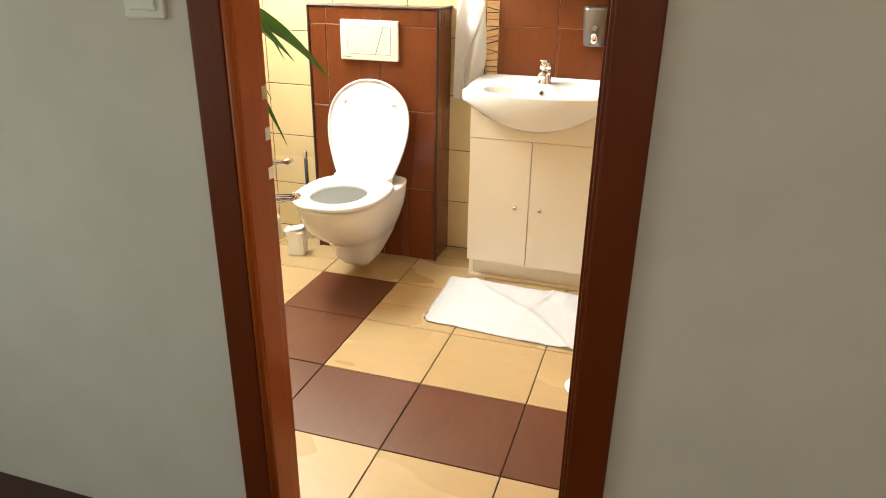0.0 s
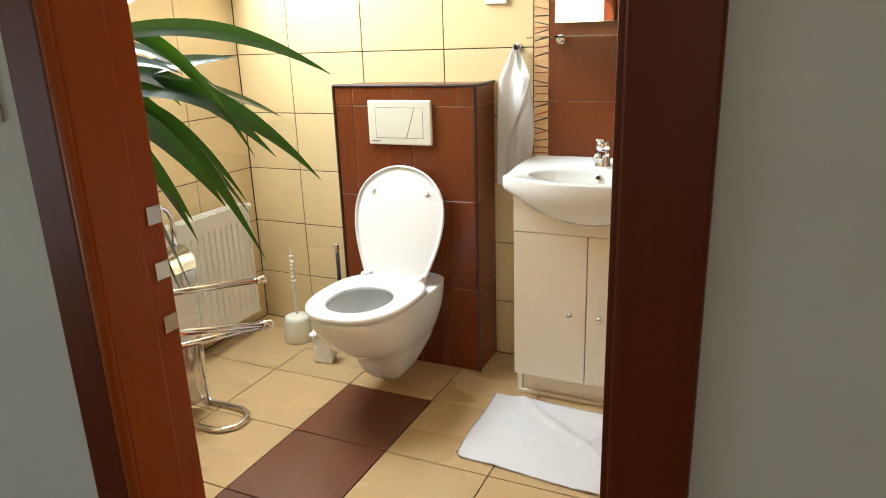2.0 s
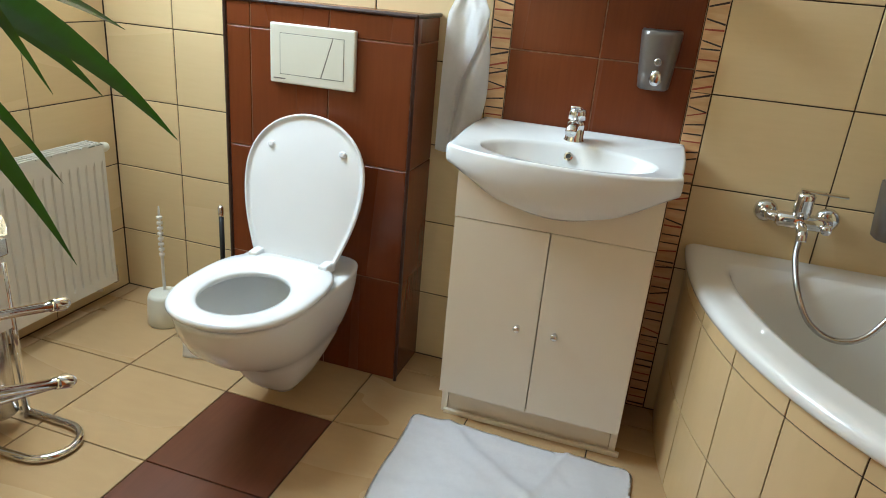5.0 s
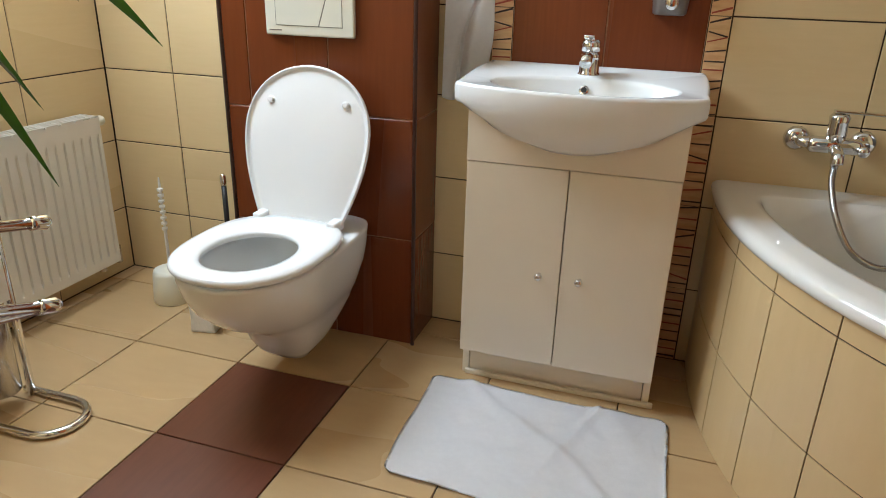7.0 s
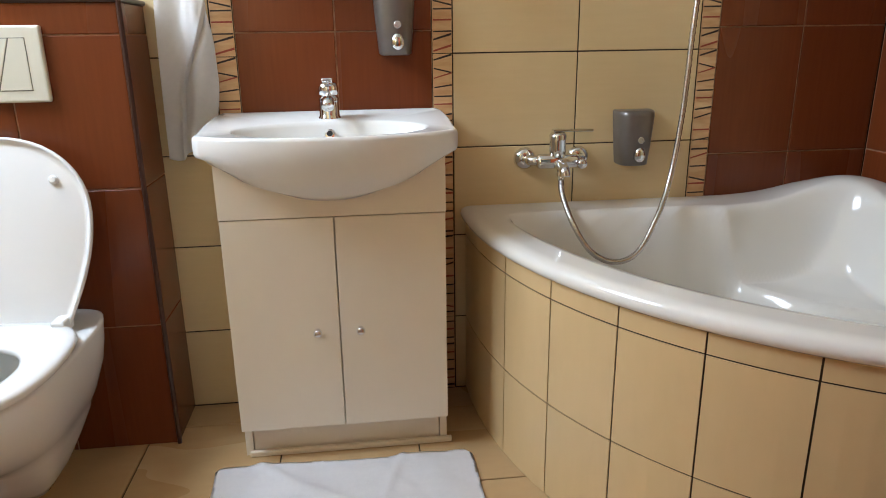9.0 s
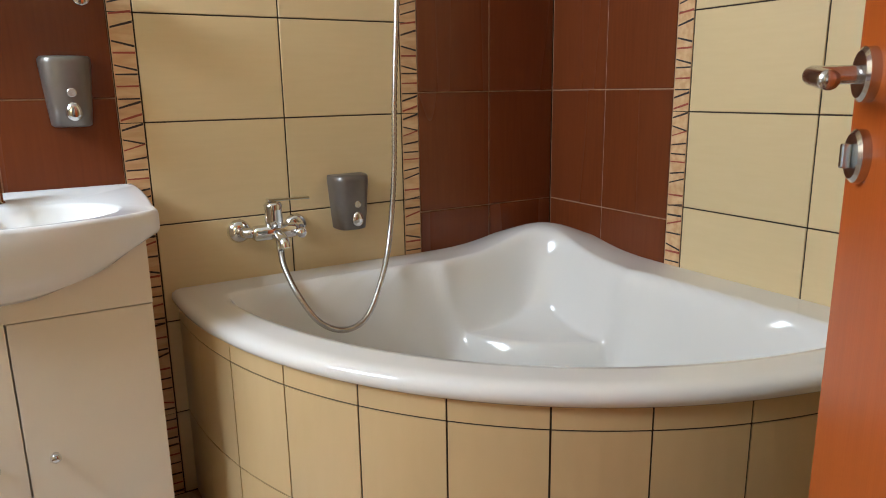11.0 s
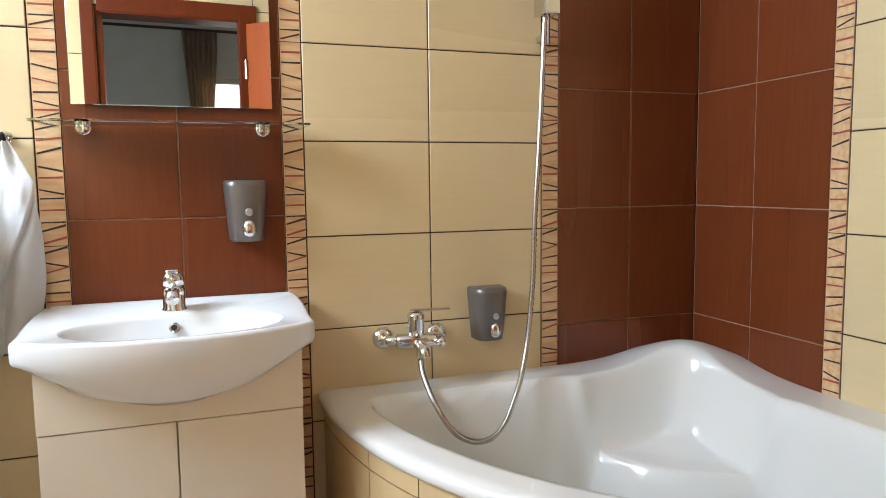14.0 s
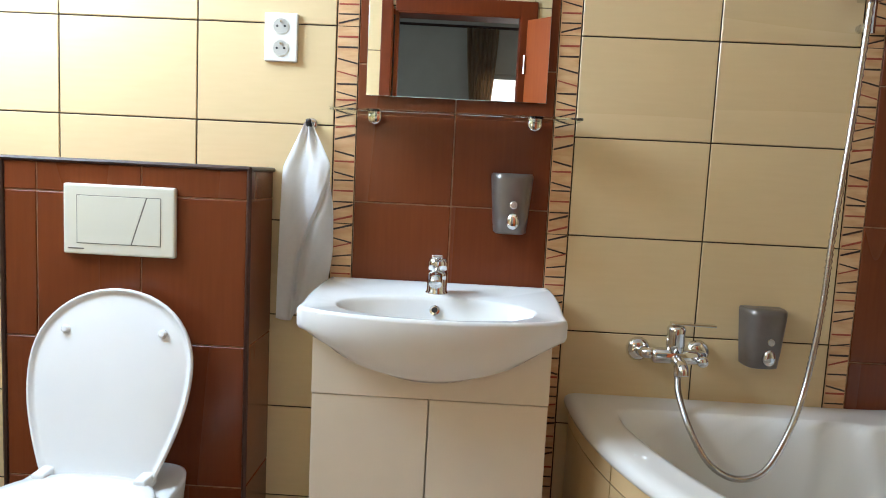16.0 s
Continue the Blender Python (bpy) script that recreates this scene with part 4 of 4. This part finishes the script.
# ------------------------------------------------------------------ mirror, shelf, socket, hook, towel


def mirror():
    m = thing("wall_mirror", "frameless rectangular mirror above the washbasin", "mirror", (-0.304, -0.012, 1.306), rz=MIRROR_TURN)
    part("glass_plate", B(-0.226, 0.226, -0.005, -0.001, 0.0, 0.62, bevel=0.0008, seg=1), MIRROR, m)
    part("backing", B(-0.224, 0.224, -0.0005, 0.004, 0.002, 0.618), WOOD_D, m)


MIRROR_TURN = 1.6
mirror()


def glass_shelf():
    s = thing("glass_shelf", "clear glass shelf on two chrome holders", "shelf", (-0.300, 0, 1.258))
    part("plate", B(-0.30, 0.30, -0.125, -0.012, 0, 0.006, bevel=0.0015), GLASS, s)
    for x in (-0.205, 0.195):
        m = Matrix.Translation((x, 0, -0.006)) @ Matrix.Rotation(radians(90), 4, "X")
        part("holder", L([(0.012, 0), (0.012, 0.02), (0.017, 0.022), (0.018, 0.03), (0.014, 0.034)], 22, m=m), CHROME, s, "round chrome holder", smooth=True)


glass_shelf()


def socket():
    s = thing("double_socket", "white double wall socket on cream tiles", "socket", (-0.752, 0, 1.441))
    part("plate", B(-0.042, 0.042, -0.012, 0, -0.06, 0.06, bevel=0.004, seg=3), WHITE_P, s)
    for z in (0.027, -0.027):
        m = Matrix.Translation((0, -0.0115, z)) @ Matrix.Rotation(radians(90), 4, "X")
        r = part("insert", L([(0.0215, -0.004), (0.0215, 0.0015), (0.0195, 0.0018), (0.019, -0.003)], 28, m=m), PLASTIC, s)
        # greyed disc carries the shade inside the well
        part("well", L([(0.0188, 0.0010), (0.0188, 0.0016)], 24, m=m), SHADE_P, r, "recessed socket well")
        for x in (-0.0095, 0.0095):
            part("pin_hole", L([(0.003, 0.0012), (0.003, 0.0022)], 10, m=m @ Matrix.Translation((x, 0, 0))), BLACK, r)
        part("earth_pin", L([(0.0028, 0.001), (0.0028, 0.006)], 10, m=m @ Matrix.Translation((0, 0.011, 0))), STEEL, r)


socket()


def towel_hook():
    h = thing("towel_hook", "small chrome towel hook on the tiled wall", "hook", (-0.670, 0, 1.229))
    part("rose", L([(0.016, 0), (0.016, 0.005), (0.012, 0.008)], 20, m=Matrix.Rotation(radians(90), 4, "X")), CHROME, h, smooth=True)
    part("peg", T(smooth_path(((0, -0.005, 0), (0, -0.03, -0.004), (0, -0.04, 0.008)), 4), 0.007, 10), BLACK, h, "black hook peg", smooth=True)


towel_hook()


def hand_towel():
    """Hangs from one corner: narrow at the hook, then a flat back layer with a rolled front layer over its right side."""
    bm = bmesh.new()
    NU, NV = 48, 60
    grid = []
    for j in range(NV + 1):
        v = j / NV
        row = []
        left = -0.008 - 0.046 * min(1.0, v / 0.23) ** 0.85 - 0.012 * v
        right = 0.008 + 0.050 * min(1.0, v / 0.21) ** 1.1 + 0.016 * sstep(0.24, 0.5, v) - 0.030 * sstep(0.6, 1, v)
        edge = 1.05 - 0.68 * sstep(0.18, 0.72, v)       # the flap's hem runs down to the left
        for i in range(NU + 1):
            u = i / NU
            flap = 1 - sstep(edge - 0.02, edge + 0.02, u)
            roll = math.sin(max(0.0, min(1.0, (u - edge) / max(0.06, 1.02 - edge))) * math.pi) * 0.016
            y = -0.030 - 0.007 * math.sin(u * 9 + v * 3) * sstep(0.05, 0.3, v) - (0.013 * flap + roll * (1 - flap)) * sstep(0.08, 0.3, v)
            y -= 0.012 * sstep(0, 0.3, v) + 0.008 * math.sin(u * 14) * (1 - sstep(0.0, 0.3, v)) + 0.006 * math.exp(-((u - edge + 0.05) / 0.025) ** 2) * sstep(0.2, 0.4, v)
            x = left + (right - left) * u + 0.003 * math.sin(v * 9) * u
            z = 0.010 - v * (0.492 + 0.010 * flap + 0.006 * math.sin(u * 7))
            z += 0.008 * noise.noise(Vector((u * 3, v * 5, 1))) * v
            row.append(bm.verts.new((x, y + 0.003 * noise.noise(Vector((u * 6, v * 9, 4))), z)))
        grid.append(row)
    for a, b in zip(grid, grid[1:]):
        for i in range(NU):
            bm.faces.new((a[i], a[i + 1], b[i + 1], b[i]))
    bmesh.ops.solidify(bm, geom=bm.faces[:], thickness=0.005)
    t = solid("hand_towel", bm, TOWEL, "white terry hand towel hanging from the hook", "towel", smooth=True)
    t.matrix_world = pose(-0.670, 0, 1.225)


hand_towel()


def bath_mat():
    bm = bmesh.new()
    NX, NY = 70, 54
    grid = []
    for j in range(NY + 1):
        v = j / NY
        row = []
        for i in range(NX + 1):
            u = i / NX
            x = -0.646 + u * 0.632 + 0.016 * v + 0.004 * math.sin(v * 7 + u)
            y = -0.342 - 0.004 * u - v * (0.425 + 0.032 * u) + 0.004 * math.sin(u * 8)
            cx, cy = abs(2 * u - 1), abs(2 * v - 1)
            cr = (max(0, (cx - 0.93) / 0.07) * max(0, (cy - 0.90) / 0.10)) ** 1.3
            x += -0.009 * cr * math.copysign(1, u - 0.5)
            y += 0.009 * cr * math.copysign(1, v - 0.5)
            p = Vector((x * 5, y * 5, 0.3))
            w = 0.006 * noise.noise(p) + 0.0045 * noise.noise(p * 2.3) + 0.0012 * noise.noise(p * 7)
            ridge = 0.008 * math.exp(-(((x + 0.35) * 0.75 + (y + 0.5) * 0.65 + 0.035 * math.sin(x * 9)) / 0.016) ** 2)
            ridge += 0.007 * math.exp(-(((x + 0.22) * 0.9 + (y + 0.45) * -0.3) / 0.010) ** 2) * (1 - v)
            row.append(bm.verts.new((x, y, 0.005 + abs(w) + ridge * (1 - cr))))
        grid.append(row)
    for a, b in zip(grid, grid[1:]):
        for i in range(NX):
            bm.faces.new((a[i], a[i + 1], b[i + 1], b[i]))
    bmesh.ops.solidify(bm, geom=bm.faces[:], thickness=0.003)
    solid("bath_mat", bm, MATM, "white cotton bath mat creased on the tiled floor", "bath mat", smooth=True)


bath_mat()


def floor_disc():
    # plain white disc at a round white spot on the floor
    d = solid("round_cover", L([(0.068, 0), (0.07, 0.004), (0.064, 0.010), (0.02, 0.013)], 36), WHITE_P, "white round flat disc lying on the floor", "cover", smooth=True)
    d.matrix_world = pose(0.03, -1.02, 0)


floor_disc()

# ------------------------------------------------------------------ radiator, brushes, stands, bin


def radiator():
    r = thing("radiator", "white steel panel radiator on the low tiled wall", "radiator", (-1.86, 0, 0))
    y0, y1, z0, z1 = -1.09, -0.168, 0.10, 0.60
    bm = bmesh.new()
    n = 27
    pitch = (y1 - y0) / n
    prof = []
    for i in range(n):
        a = y0 + i * pitch
        for f, d in ((0.0, 0), (0.34, 0), (0.42, -0.007), (0.58, -0.007), (0.66, 0)):
            prof.append((a + f * pitch, d))
    prof.append((y1, 0))
    rows = []
    for z, k in ((z0, 0), (z0 + 0.028, 0), (z0 + 0.045, 1), (z1 - 0.07, 1), (z1 - 0.05, 0), (z1, 0)):
        rows.append([bm.verts.new((d * k, y, z)) for y, d in prof])
    for a, b in zip(rows, rows[1:]):
        for i in range(len(prof) - 1):
            bm.faces.new((a[i], a[i + 1], b[i + 1], b[i]))
    part("front_panel", bm, RAD, r)
    part("back_panel", B(-0.075, -0.062, y0, y1, z0, z1, bevel=0.003), RAD, r)
    for y in (y0 + 0.001, y1 - 0.003):
        part("side_cover", B(-0.075, 0.0005, y - 0.002, y + 0.002, z0 + 0.01, z1 + 0.004), RAD, r)
    for x in (-0.068, -0.050, -0.032, -0.014):
        part("grille_bar", B(x - 0.003, x + 0.003, y0, y1, z1, z1 + 0.004), RAD, r)
    for i in range(16):
        y = y0 + 0.03 + i * (y1 - y0 - 0.06) / 15
        part("grille_rib", B(-0.07, -0.005, y - 0.002, y + 0.002, z1 - 0.002, z1 + 0.0025), RAD, r)
    for y in (y0 + 0.15, y1 - 0.15):
        part("wall_bracket", B(-0.1035, -0.075, y - 0.02, y + 0.02, 0.2, 0.5), RAD, r)
    part("thermostat", L([(0.014, 0), (0.017, 0.01), (0.017, 0.045), (0.014, 0.052)], 20, m=Matrix.Translation((-0.035, y1 - 0.005, z1 - 0.02)) @ Matrix.Rotation(radians(-90), 4, "X")), PLASTIC, r, "ivory thermostat head", smooth=True)
    part("valve", T(((-0.035, y1 - 0.01, 0.135), (-0.035, y1 + 0.03, 0.135), (-0.035, y1 + 0.03, 0.08)), 0.011, 12), STEEL, r)
    part("valve", T(((-0.035, y1 - 0.05, 0.125), (-0.035, y1 - 0.05, 0.075)), 0.013, 12), STEEL, r)
    part("pipe", T(((-0.035, y1 + 0.03, 0.08), (-0.103, y1 + 0.03, 0.08)), 0.008, 10), STEEL, r)


radiator()


def white_brush():
    b = thing("toilet_brush", "white plastic toilet brush in its pot", "toilet brush", (-1.638, -0.190, 0))
    part("pot", L([(0.060, 0.0), (0.063, 0.006), (0.061, 0.05), (0.057, 0.10), (0.053, 0.112), (0.044, 0.116), (0.030, 0.112), (0.012, 0.124)], 30), PLASTIC, b, smooth=True)
    part("stem", T(((0, 0, 0.12), (0, 0, 0.25)), 0.0055, 10), WHITE_P, b)
    prof = [(0.006, 0.25)]
    for i in range(8):
        z = 0.25 + i * 0.019
        prof += [(0.0095, z + 0.003), (0.0095, z + 0.010), (0.004, z + 0.013), (0.004, z + 0.018)]
    prof += [(0.004, 0.408), (0.002, 0.430)]
    part("handle", L(prof, 16), WHITE_P, b, "ribbed white handle")


white_brush()


def steel_brush():
    b = thing("toilet_brush", "steel toilet brush with dark handle beside the cistern box", "toilet brush", (-1.46, -0.10, 0))
    part("pot", L([(0.042, 0), (0.045, 0.005), (0.045, 0.10), (0.040, 0.105)], 28), STEEL, b, smooth=True)
    part("handle", L([(0.0085, 0.10), (0.0085, 0.40)], 14), BLACK, b, "black stick handle", smooth=True)
    part("knob", L([(0.009, 0.40), (0.0105, 0.41), (0.0105, 0.43), (0.005, 0.438)], 16), CHROME, b, "chrome end cap", smooth=True)


steel_brush()


def paper_packet():
    bm = B(-0.04, 0.04, -0.03, 0.03, 0, 0.125, bevel=0.008)
    rnd = random.Random(5)
    bmesh.ops.subdivide_edges(bm, edges=bm.edges[:], cuts=2)
    for v in bm.verts:
        if v.co.z > 0.02:
            v.co += Vector((rnd.uniform(-1, 1), rnd.uniform(-1, 1), rnd.uniform(-1, 1))) * 0.006
    for s in ((-0.05, 0.11, 20), (0.02, 0.13, -15)):
        box(bm, -0.035, 0.035, -0.03, 0.035, 0, 0.004, m=Matrix.Translation((s[0] * 0.4, 0.0, s[1])) @ Matrix.Rotation(radians(s[2]), 4, "Y"))
    p = solid("paper_pack", bm, PAPER, "crumpled white paper pack on the floor by the cistern box", "paper")
    p.matrix_world = pose(-1.405, -0.33, 0.0, 0, 0, 12)


paper_packet()


def paper_stand():
    s = thing("paper_stand", "chrome stand with paper roll and brush holder", "paper stand", (-1.52, -0.865, 0))
    r = 0.0105
    # base loop on the floor
    base = [(-0.165, -0.081, r)] + [(0.055, -0.075, r)] + arc((0.055, -0.0, r), 0.075, -90, 90, 12, "xy") + [(-0.10, 0.075, r), (-0.115, 0.075, r)]
    part("base", T(base, r, 14), CHROME, s, smooth=True)
    ymid = 0.0
    post = [(-0.112, -0.068, 0.0), (-0.112, -0.064, 0.70)] + [(-0.112, -0.009 - 0.055 * math.cos(radians(a)), 0.70 + 0.065 * math.sin(radians(a))) for a in range(15, 181, 15)] + [(-0.112, 0.046, 0.62)]
    part("post", T(post, r, 14), CHROME, s, smooth=True)
    part("post", T(((-0.088, 0.068, 0.0), (-0.088, 0.066, 0.46)), r, 14), CHROME, s, smooth=True)
    part("cross_bar", T(((-0.112, -0.066, 0.385), (-0.088, 0.067, 0.385)), 0.006, 10), CHROME, s, smooth=True)
    brush = part("brush_holder", L([(0.040, 0.05), (0.044, 0.055), (0.044, 0.33), (0.039, 0.335), (0.038, 0.32)], 28, (-0.098, 0.0, 0)), STEEL, s, "tall chrome brush cylinder", smooth=True)
    part("brush_stick", T(((-0.098, 0.0, 0.32), (-0.098, 0.0, 0.41)), 0.007, 10), CHROME, brush)
    roll = part("paper_roll", L([(0.018, -0.05), (0.052, -0.05), (0.052, 0.05), (0.018, 0.05)], 32, m=Matrix.Translation((-0.105, -0.012, 0.56)) @ Matrix.Rotation(radians(90), 4, "X")), PAPER, s, "white toilet paper roll", smooth=False)
    bm = bmesh.new()
    grid = []
    for j in range(18):
        a = radians(165 - j * 10.5)
        grid.append([bm.verts.new((-0.100 + 0.062 * math.cos(a), y, 0.562 + 0.062 * math.sin(a))) for y in (-0.07, 0.055)])
    for a, b in zip(grid, grid[1:]):
        bm.faces.new((a[0], a[1], b[1], b[0]))
    bmesh.ops.solidify(bm, geom=bm.faces[:], thickness=0.002)
    part("roll_cover", bm, CHROME, s, "curved chrome roll cover", smooth=True)
    part("cover_plate", B(-0.040, -0.031, -0.020, 0.045, 0.500, 0.545, bevel=0.004), STEEL, s)
    sheet = bmesh.new()
    box(sheet, -0.050, -0.048, -0.055, 0.035, 0.30, 0.55)
    part("paper_sheet", sheet, PAPER, s)


paper_stand()


def towel_stand():
    o = Vector((-0.92, -1.735, 0))
    s = thing("towel_stand", "chrome towel stand with slanting arms beside the doorway", "towel stand", tuple(o))
    part("foot", L([(0.078, 0), (0.078, 0.006), (0.07, 0.014), (0.02, 0.018)], 32), CHROME, s, smooth=True)
    part("pole", T(((0, 0, 0.01), (0, 0, 0.95)), 0.013, 16), CHROME, s, smooth=True)
    for tip, base in (((-0.816, -1.358, 0.772), (-0.92, -1.735, 0.835)), ((-0.776, -1.401, 0.690), (-0.92, -1.735, 0.765)), ((-0.790, -1.392, 0.681), (-0.92, -1.735, 0.710))):
        e, b = Vector(tip) - o, Vector(base) - o
        d = (e - b).normalized()
        a = part("arm", T((b, e), 0.0068, 14), CHROME, s, smooth=True)
        part("end_cap", T((e - d * 0.006, e, e + d * 0.012, e + d * 0.018), 0.009, 14, (0.0085, 0.0085, 0.0095, 0.005)), CHROME, a, smooth=True)


towel_stand()


def pedal_bin():
    b = thing("pedal_bin", "small steel pedal bin with black pedal", "bin", (-1.67, -1.22, 0))
    part("body", L([(0.086, 0.0), (0.088, 0.012), (0.086, 0.24), (0.084, 0.245)], 40), STEEL, b, smooth=True)
    part("lid", L([(0.089, 0.246), (0.089, 0.258), (0.07, 0.278), (0.02, 0.285)], 40), CHROME, b, smooth=True)
    part("base_ring", L([(0.090, 0.0), (0.090, 0.016), (0.086, 0.018)], 40), BLACK, b)
    part("handle", T(smooth_path(((0.075, 0.05, 0.2), (0.10, 0.075, 0.17), (0.105, 0.08, 0.12), (0.082, 0.058, 0.09)), 6), 0.005, 10), CHROME, b, "wire carrying handle", smooth=True)
    part("pedal", box(bmesh.new(), -0.03, 0.03, 0, 0.07, 0, 0.012, bevel=0.004, m=Matrix.Translation((0.05, 0.075, 0.016)) @ Matrix.Rotation(radians(-28), 4, "Z") @ Matrix.Rotation(radians(8), 4, "X")), BLACK, b, "black plastic pedal")


pedal_bin()

# ------------------------------------------------------------------ plant
CROWN = Vector((-1.12, -1.58, 1.20))


def leaf(base, tip, half, lift, roll, parent, fold=0.22):
    """A long pointed blade that leaves the crown almost level and droops towards its tip."""
    base, tip = Vector(base), Vector(tip)
    d = tip - base
    bend = base + Vector((d.x * 0.5, d.y * 0.5, max(d.z * 0.15, 0) + lift))
    n = 20
    bm = bmesh.new()
    rows = []
    for i in range(n + 1):
        t = i / n
        p = base * (1 - t) ** 2 + bend * 2 * t * (1 - t) + tip * t * t
        tang = ((bend - base) * (1 - t) + (tip - bend) * t).normalized()
        side = tang.cross(Vector((0, 0, 1))).normalized()
        w = half * (0.42 + 0.58 * sstep(0.0, 0.42, t)) * max(0.0, 1 - max(0.0, (t - 0.55) / 0.45) ** 1.6) + 0.0004
        s = Matrix.Rotation(roll * (0.75 + 0.35 * t), 3, tang) @ side
        nrm = s.cross(tang).normalized()
        ripple = 0.05 * math.sin(t * 13 + half * 900) * w
        rows.append([bm.verts.new(p + s * w * k + nrm * (w * fold * abs(k) * (1 - 0.5 * t) + ripple * k)) for k in (-1, -0.66, -0.33, 0, 0.33, 0.66, 1)])
    for a, b in zip(rows, rows[1:]):
        for k in range(6):
            bm.faces.new((a[k], a[k + 1], b[k + 1], b[k]))
    part("leaf", bm, LEAF, parent, smooth=True)


# tips in the room, half width, how far the blade arches up, and its roll
LEAVES = (
    ((-0.697, -1.186, 1.202), 0.024, 0.15, 0.9), ((-1.002, -0.981, 1.084), 0.026, 0.10, 0.8), ((-0.772, -1.152, 0.959), 0.031, 0.16, 0.9),
    ((-0.837, -1.300, 1.036), 0.018, 0.26, 1.1), ((-0.862, -1.273, 0.788), 0.023, 0.07, 0.8), ((-0.996, -1.153, 0.856), 0.027, 0.07, 0.9),
    ((-0.825, -1.420, 0.951), 0.027, 0.12, 0.7), ((-1.018, -1.317, 0.828), 0.029, 0.01, 0.8), ((-1.050, -1.326, 0.694), 0.032, 0.00, 0.7),
    ((-1.100, -1.420, 0.647), 0.032, 0.00, 0.6), ((-0.944, -1.200, 1.245), 0.028, 0.07, 0.7), ((-0.873, -1.180, 1.013), 0.029, 0.06, 0.9),
    ((-0.916, -1.250, 0.917), 0.019, 0.14, 1.0), ((-0.902, -1.300, 1.171), 0.022, 0.09, 0.6), ((-1.134, -1.450, 0.778), 0.033, 0.01, 0.6),
    ((-1.059, -1.400, 0.771), 0.032, 0.02, 0.9), ((-1.009, -1.400, 0.732), 0.029, 0.02, 0.7), ((-0.914, -1.400, 1.218), 0.023, 0.09, 0.5),
    ((-0.891, -1.450, 0.924), 0.023, 0.06, 0.8), ((-1.06, -1.20, 1.16), 0.027, 0.09, 0.8))


def plant():
    p = thing("potted_plant", "tall potted palm lily with long arching green leaves", "plant", (CROWN.x, CROWN.y, 0))
    part("pot", L([(0.085, 0), (0.09, 0.01), (0.11, 0.22), (0.12, 0.225), (0.12, 0.255), (0.108, 0.255), (0.104, 0.225)], 36), POT, p, smooth=True)
    part("soil", L([(0.104, 0.2), (0.103, 0.232), (0.02, 0.238)], 30), SOIL, p)
    part("trunk", T([(0.02 * math.sin(k), 0.015 * math.cos(k * 1.3), 0.22 + k * 0.108) for k in range(10)], 0.03, 14, [0.034, 0.032, 0.033, 0.03, 0.031, 0.029, 0.03, 0.028, 0.027, 0.022]), BARK, p, smooth=True)
    rnd = random.Random(11)
    for tip, half, lift, roll in LEAVES:
        b = Vector((rnd.uniform(-0.015, 0.015), rnd.uniform(-0.015, 0.015), CROWN.z + rnd.uniform(-0.07, 0.05)))
        leaf(b, Vector(tip) - Vector((CROWN.x, CROWN.y, 0)), half, lift, roll + rnd.uniform(-0.15, 0.15), p)
    for i in range(18):
        a = radians(95 + i * 110 / 18 + rnd.uniform(-5, 5))
        ln = rnd.uniform(0.30, 0.5)
        el = rnd.uniform(-0.5, 0.6)
        b = Vector((rnd.uniform(-0.015, 0.015), rnd.uniform(-0.015, 0.015), CROWN.z + rnd.uniform(-0.05, 0.06)))
        leaf(b, (math.cos(a) * ln * math.cos(el), math.sin(a) * ln * math.cos(el), CROWN.z + ln * math.sin(el)), rnd.uniform(0.017, 0.024), rnd.uniform(0.06, 0.18), rnd.uniform(-0.5, 0.5), p)


plant()

# ------------------------------------------------------------------ wall and floor tiles
lay(wall_back, "-y", 0.0, [XL, -1.69, -1.33, -0.969, -0.613], ROWS, CREAM, lambda a, b, c, d: a > CX0 - 0.01 and b < CX1 - 0.05 and d < 1.05)
lay(wall_back, "-y", 0.0, [-0.555, -0.304, -0.055], BROWS, BROWN)
lay(wall_back, "-y", 0.0, [0.0, 0.341, 0.684], ROWS, CREAM)
lay(wall_back, "-y", 0.0, [0.739, 0.987, XR], BROWS, BROWN)
lay(wall_right, "-x", XR, [-0.497, -0.243, -0.001], BROWS, BROWN)
lay(wall_right, "-x", XR, steps(YD, -0.551, 0.35, -0.898), ROWS, CREAM)
lay(wall_left, "+x", XL, steps(YD, -0.001, 0.35, -0.342), steps(0, ZL, 0.249, 0.73), CREAM)
DOORX = steps(XL, XR, 0.35, -0.93)
lay(wall_door, "+y", YD, [u for u in DOORX if u < DX0 - 0.1] + [DX0 - 0.063], ROWS, CREAM)
lay(wall_door, "+y", YD, [DX1 + 0.063] + [u for u in DOORX if u > DX1 + 0.1], ROWS, CREAM)
lay(wall_door, "+y", YD, [DX0 - 0.063, -0.2, DX1 + 0.063], [DZ + 0.036, 2.224, ZC], CREAM)
FX = steps(XL, XR, 0.354, -1.555)
FY = steps(YD - 0.05, 0.0, 0.35, -0.469)


def floor_mat(u, v):
    column = -1.202 < u < -0.84 and -1.52 < v < -0.469
    row = -1.52 < v < -1.168 and u > -1.202
    return FBROWN if column or row else FCREAM


lay(floor, "+z", 0.0, FX, FY, floor_mat)
